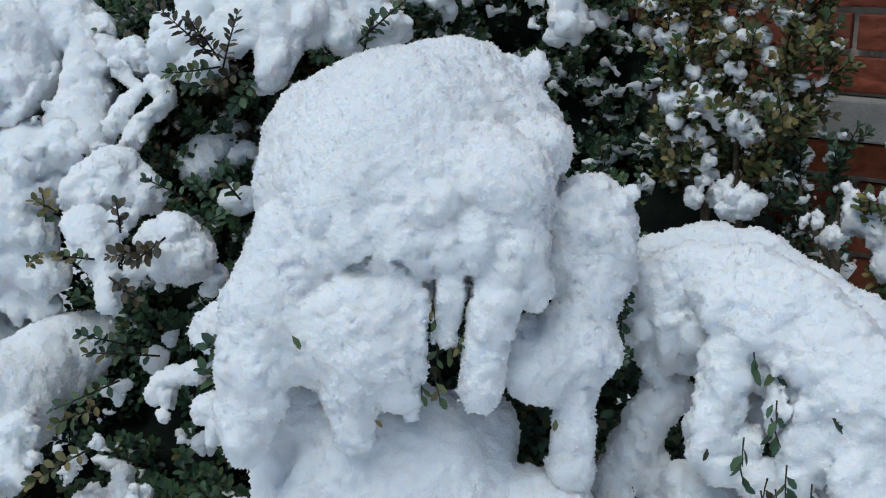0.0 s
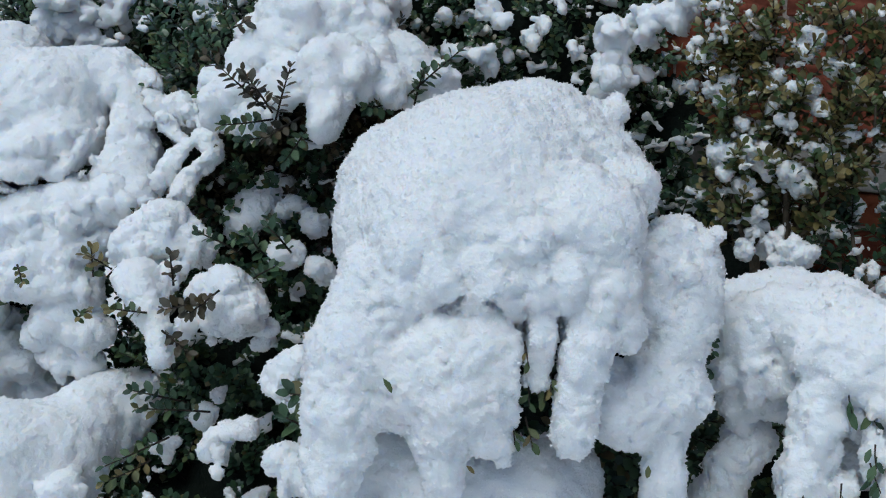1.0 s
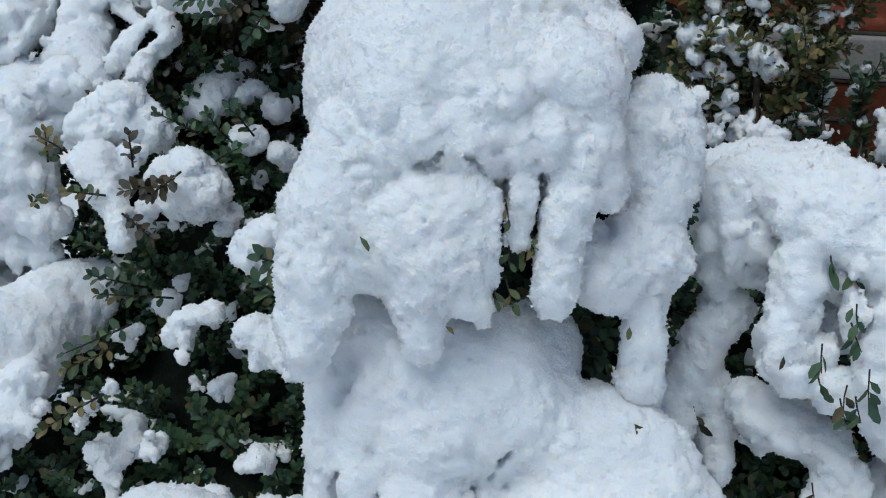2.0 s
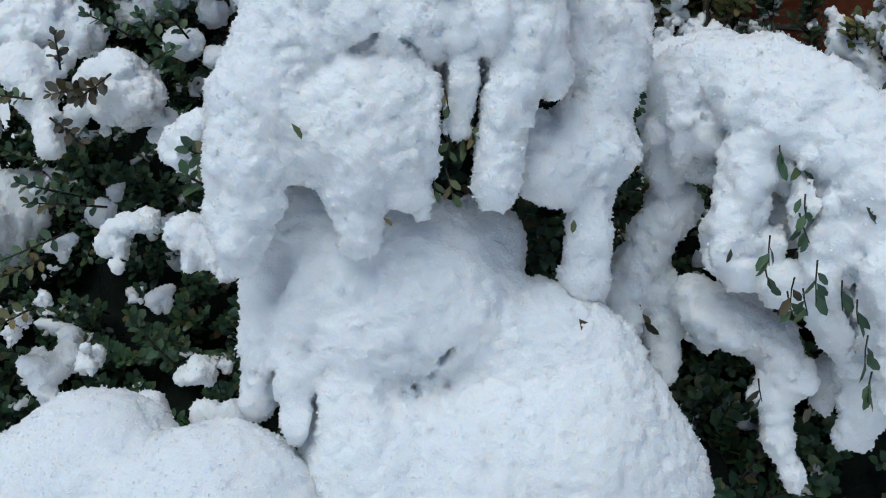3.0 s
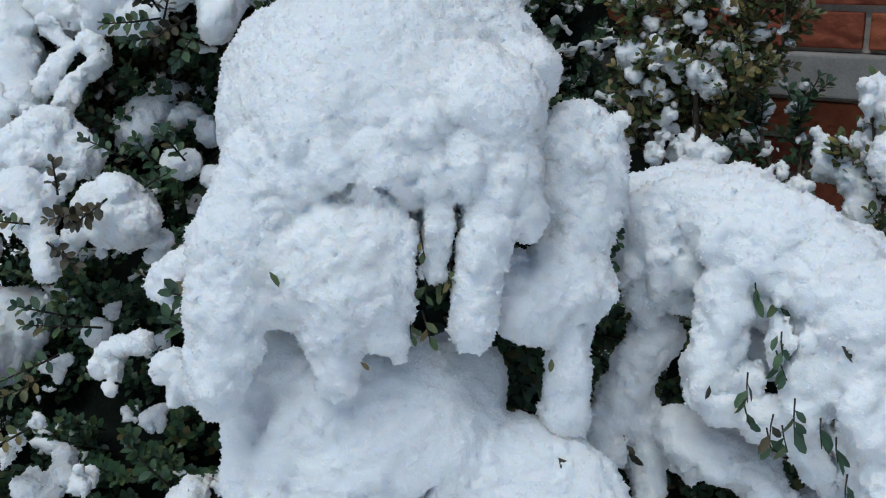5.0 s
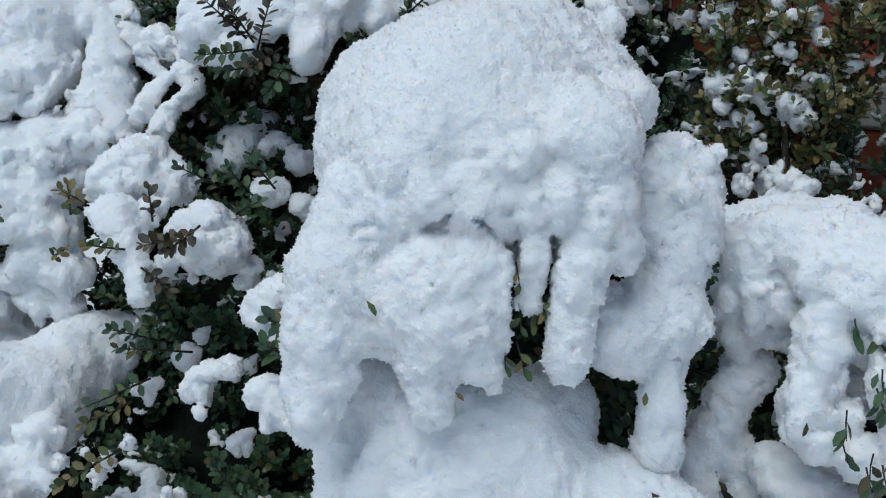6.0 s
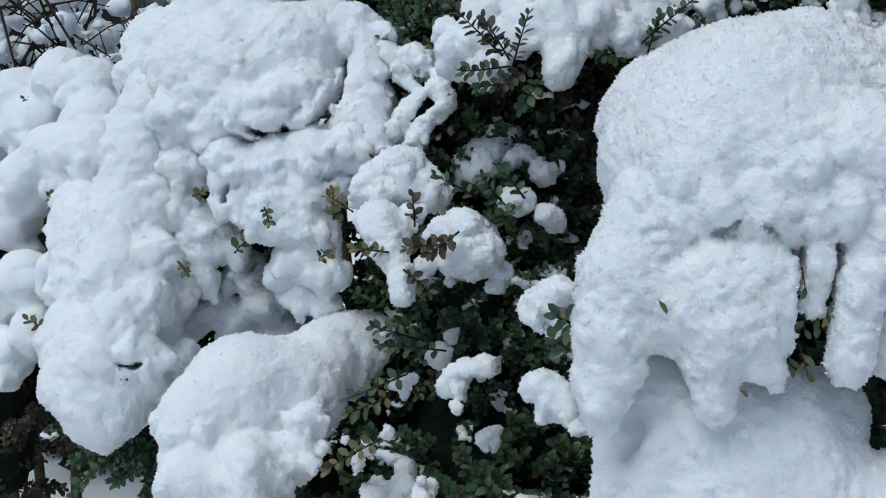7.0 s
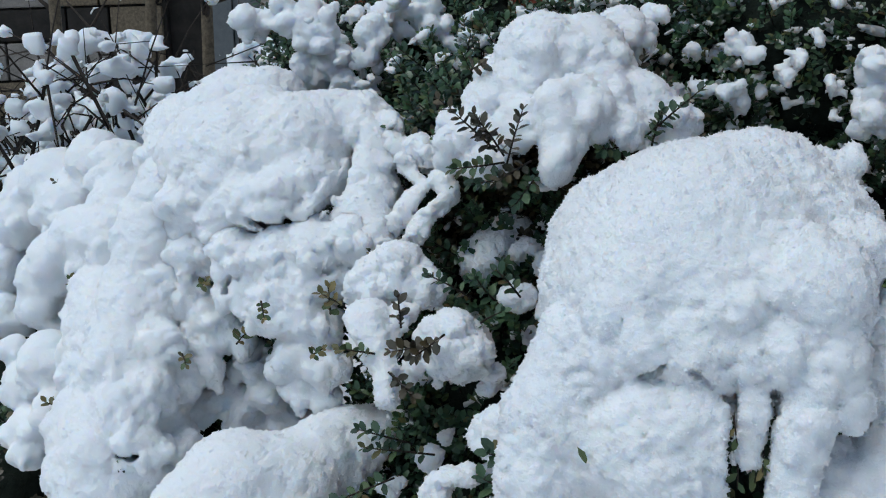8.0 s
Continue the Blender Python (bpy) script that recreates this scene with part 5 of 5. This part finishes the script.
def trunk_shrub():
    rng = np.random.default_rng(93)
    for k in range(7):
        x = Vector((-2.201, 4.132, 1.510)) + Vector((-0.75 + 0.22 * k + rng.normal(0, 0.03), rng.normal(0, 0.15), 0))
        tree = tagged(new("young_tree"), "thin bare young tree trunk with forked branches", "tree", "young trees by the far house")
        base = Vector((x.x, x.y, 0))
        lean = Vector((rng.normal(0, 0.14), rng.normal(0, 0.1), 0))
        tip = base + lean + Vector((0, 0, 2.4))
        v, f = tube([base, base.lerp(tip, 0.35) + Vector((rng.normal(0, 0.03), 0, 0)), base.lerp(tip, 0.7), tip], [0.035, 0.03, 0.022, 0.01], 8)
        mesh_object("trunk", v, f, BARK, tree)
        for q in range(6):
            a = base.lerp(tip, rng.uniform(0.35, 0.8))
            b = a + Vector((rng.normal(0, 0.3), rng.normal(0, 0.2), rng.uniform(0.1, 0.5)))
            v, f = tube([a, a.lerp(b, 0.5) + Vector((0, 0, -0.03)), b], [0.012, 0.007, 0.003], 6)
            mesh_object("branch", v, f, TWIG, tree)


trunk_shrub()


def far_house():
    """A house front beyond the garden: brick pier, grey door post, stone-faced wall and a dark doorway."""
    here = Vector((-3.035, 7.411, 1.385))
    house = tagged(new("wall_far_house"), "far house front of brick and rough stone with a grey post", "wall", kind="structure")
    house.matrix_world = pose(here.x, here.y, 0, 0, 0, 14)
    bm = bmesh.new()
    box(bm, (-0.02, 0.012, 0.0), (6.0, 0.3, 4.2))
    part("mortar", bm, MORTAR, house)
    bm = bmesh.new()
    box(bm, (0, 0, 0), (0.198, 0.06, 0.057), 0.003)
    me = bpy.data.meshes.new("brick")
    bm.to_mesh(me)
    bm.free()
    me.materials.append(BRICK)
    for row in range(20):
        for k in range(5):
            ob = new("brick", me)
            ob.parent = house
            ob.location = (k * 0.208 - (row % 2) * 0.104 + 0.10, -0.002, 0.72 + row * 0.067)
    bm = bmesh.new()
    box(bm, (-0.20, -0.02, 0.0), (-0.02, 0.22, 4.2), 0.004)
    part("door_post", bm, GREY_PAINT, house, "dark grey painted post")
    bm = bmesh.new()
    box(bm, (-0.36, -0.05, 0.0), (-0.205, 0.20, 4.2), 0.006)
    part("door_frame", bm, GREY_PAINT, house, "grey painted frame board")
    # Solid near-black box: the doorway's shade is put into its colour.
    bm = bmesh.new()
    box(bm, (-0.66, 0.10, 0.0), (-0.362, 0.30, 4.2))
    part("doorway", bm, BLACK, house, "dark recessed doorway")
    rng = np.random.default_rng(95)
    # Near-black backing: shade between the stones, painted rather than cast.
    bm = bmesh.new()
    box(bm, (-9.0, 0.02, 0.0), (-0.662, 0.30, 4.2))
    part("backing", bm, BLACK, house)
    z = 0.5
    while z < 2.6:
        high, x = rng.uniform(0.16, 0.34), -4.2
        while x < -0.7:
            wide = rng.uniform(0.25, 0.6)
            bm = bmesh.new()
            box(bm, (x, -0.02 - 0.02 * rng.random(), z), (min(x + wide, -0.67) - 0.015, 0.04, z + high - 0.015), 0.012)
            # Many stones take near-black and bark brown: porch shade put into their colour.
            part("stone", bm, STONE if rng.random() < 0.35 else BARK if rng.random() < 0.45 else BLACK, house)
            x += wide
        z += high


far_house()


# ---- small snow clumps resting on the sprigs ----
def clump_meshes():
    """Small puffs, each a few soft lumps grown together, about 1 across."""
    made = []
    rng = np.random.default_rng(50)
    for k in range(8):
        d = Drift(0.44, 0.15, 0.0)
        Drift.every.remove(d)
        for _ in range(12):
            x, y = rng.normal(0, 0.7, 2)
            d.ball(x, y * 0.6, rng.uniform(-0.35, 0.3), rng.uniform(0.2, 0.5))
        if k % 3 == 0:
            d.limb((0.2, 0, 0), 0.36, (0.4, 0, -0.8), 0.24)
        ob = d.build("snow_clump", "", seed=60 + k)
        made.append(ob.data)
        bpy.data.objects.remove(ob)
    return made


def snow_clumps(single=300, most=2600):
    rng = np.random.default_rng(40)
    meshes = clump_meshes()
    rest_v, rest_f = [], []
    near = sorted(CLUMPS, key=lambda q: q[0].y - 12 * q[1])
    far = near[single:]
    rng.shuffle(far)
    for i, (p, r) in enumerate(near[:single] + [(q[0], float(q[1])) for q in far[:most]]):
        me = meshes[rng.integers(len(meshes))]
        m = Matrix.LocRotScale(p, Euler((rng.normal(0, 0.3), rng.normal(0, 0.3), rng.uniform(0, 6.3))), (r, r, r * rng.uniform(0.7, 1.1)))
        if i < single:
            ob = new("snow_clump", me)
            ob.matrix_world = m
            tagged(ob, "small clump of fresh snow caught on boxwood leaves", "snow", "snow clumps on the sprigs")
        else:
            n = len(rest_v)
            rest_v.extend(m @ v.co for v in me.vertices)
            rest_f.extend(tuple(n + q for q in f.vertices) for f in me.polygons)
    tagged(mesh_object("snow_specks", rest_v, rest_f, SNOW), "specks of snow scattered through the foliage", "snow", kind="stuff")


snow_clumps()


# ---- bricks of the house wall ----
def bricks():
    bm = bmesh.new()
    box(bm, (0, -0.003, 0), (PITCH - 0.010, 0.05, COURSE - 0.011), 0.003)
    me = bpy.data.meshes.new("brick")
    bm.to_mesh(me)
    bm.free()
    me.materials.append(BRICK)
    rng = np.random.default_rng(6)
    verts, faces = [], []
    plain = [(0, 0, 0), (PITCH - 0.01, 0, 0), (PITCH - 0.01, 0.05, 0), (0, 0.05, 0)]
    plain += [(x, y, COURSE - 0.011) for x, y, _ in plain]
    sides = [(0, 1, 5, 4), (1, 2, 6, 5), (3, 0, 4, 7), (4, 5, 6, 7), (0, 3, 2, 1)]
    for low, rows, back in ((SILL_HIGH, 26, 0.0), (SILL_LOW - 0.02 - 17 * COURSE, 17, RECESS)):
        for row in range(rows):
            z = low + row * COURSE + 0.006
            for k in range(-8, 12):
                x = 0.078 + k * PITCH + (row % 2) * PITCH / 2
                if x < -1.59 or x + PITCH > 2.2:
                    continue
                if -1.0 < x < 0.7 and 0.75 < z < 1.72:
                    ob = new("brick", me)
                    ob.parent = HOUSE
                    ob.location = (x, back + rng.normal(0, 0.0012), z)
                    ob.rotation_euler = (rng.normal(0, 0.004), rng.normal(0, 0.003), rng.normal(0, 0.004))
                else:
                    n = len(verts)
                    verts.extend((x + p[0], back - 0.002 + p[1], z + p[2]) for p in plain)
                    faces.extend(tuple(n + q for q in f) for f in sides)
    tagged(mesh_object("brickwork", verts, faces, BRICK, HOUSE, smooth=False), kind="stuff")


bricks()
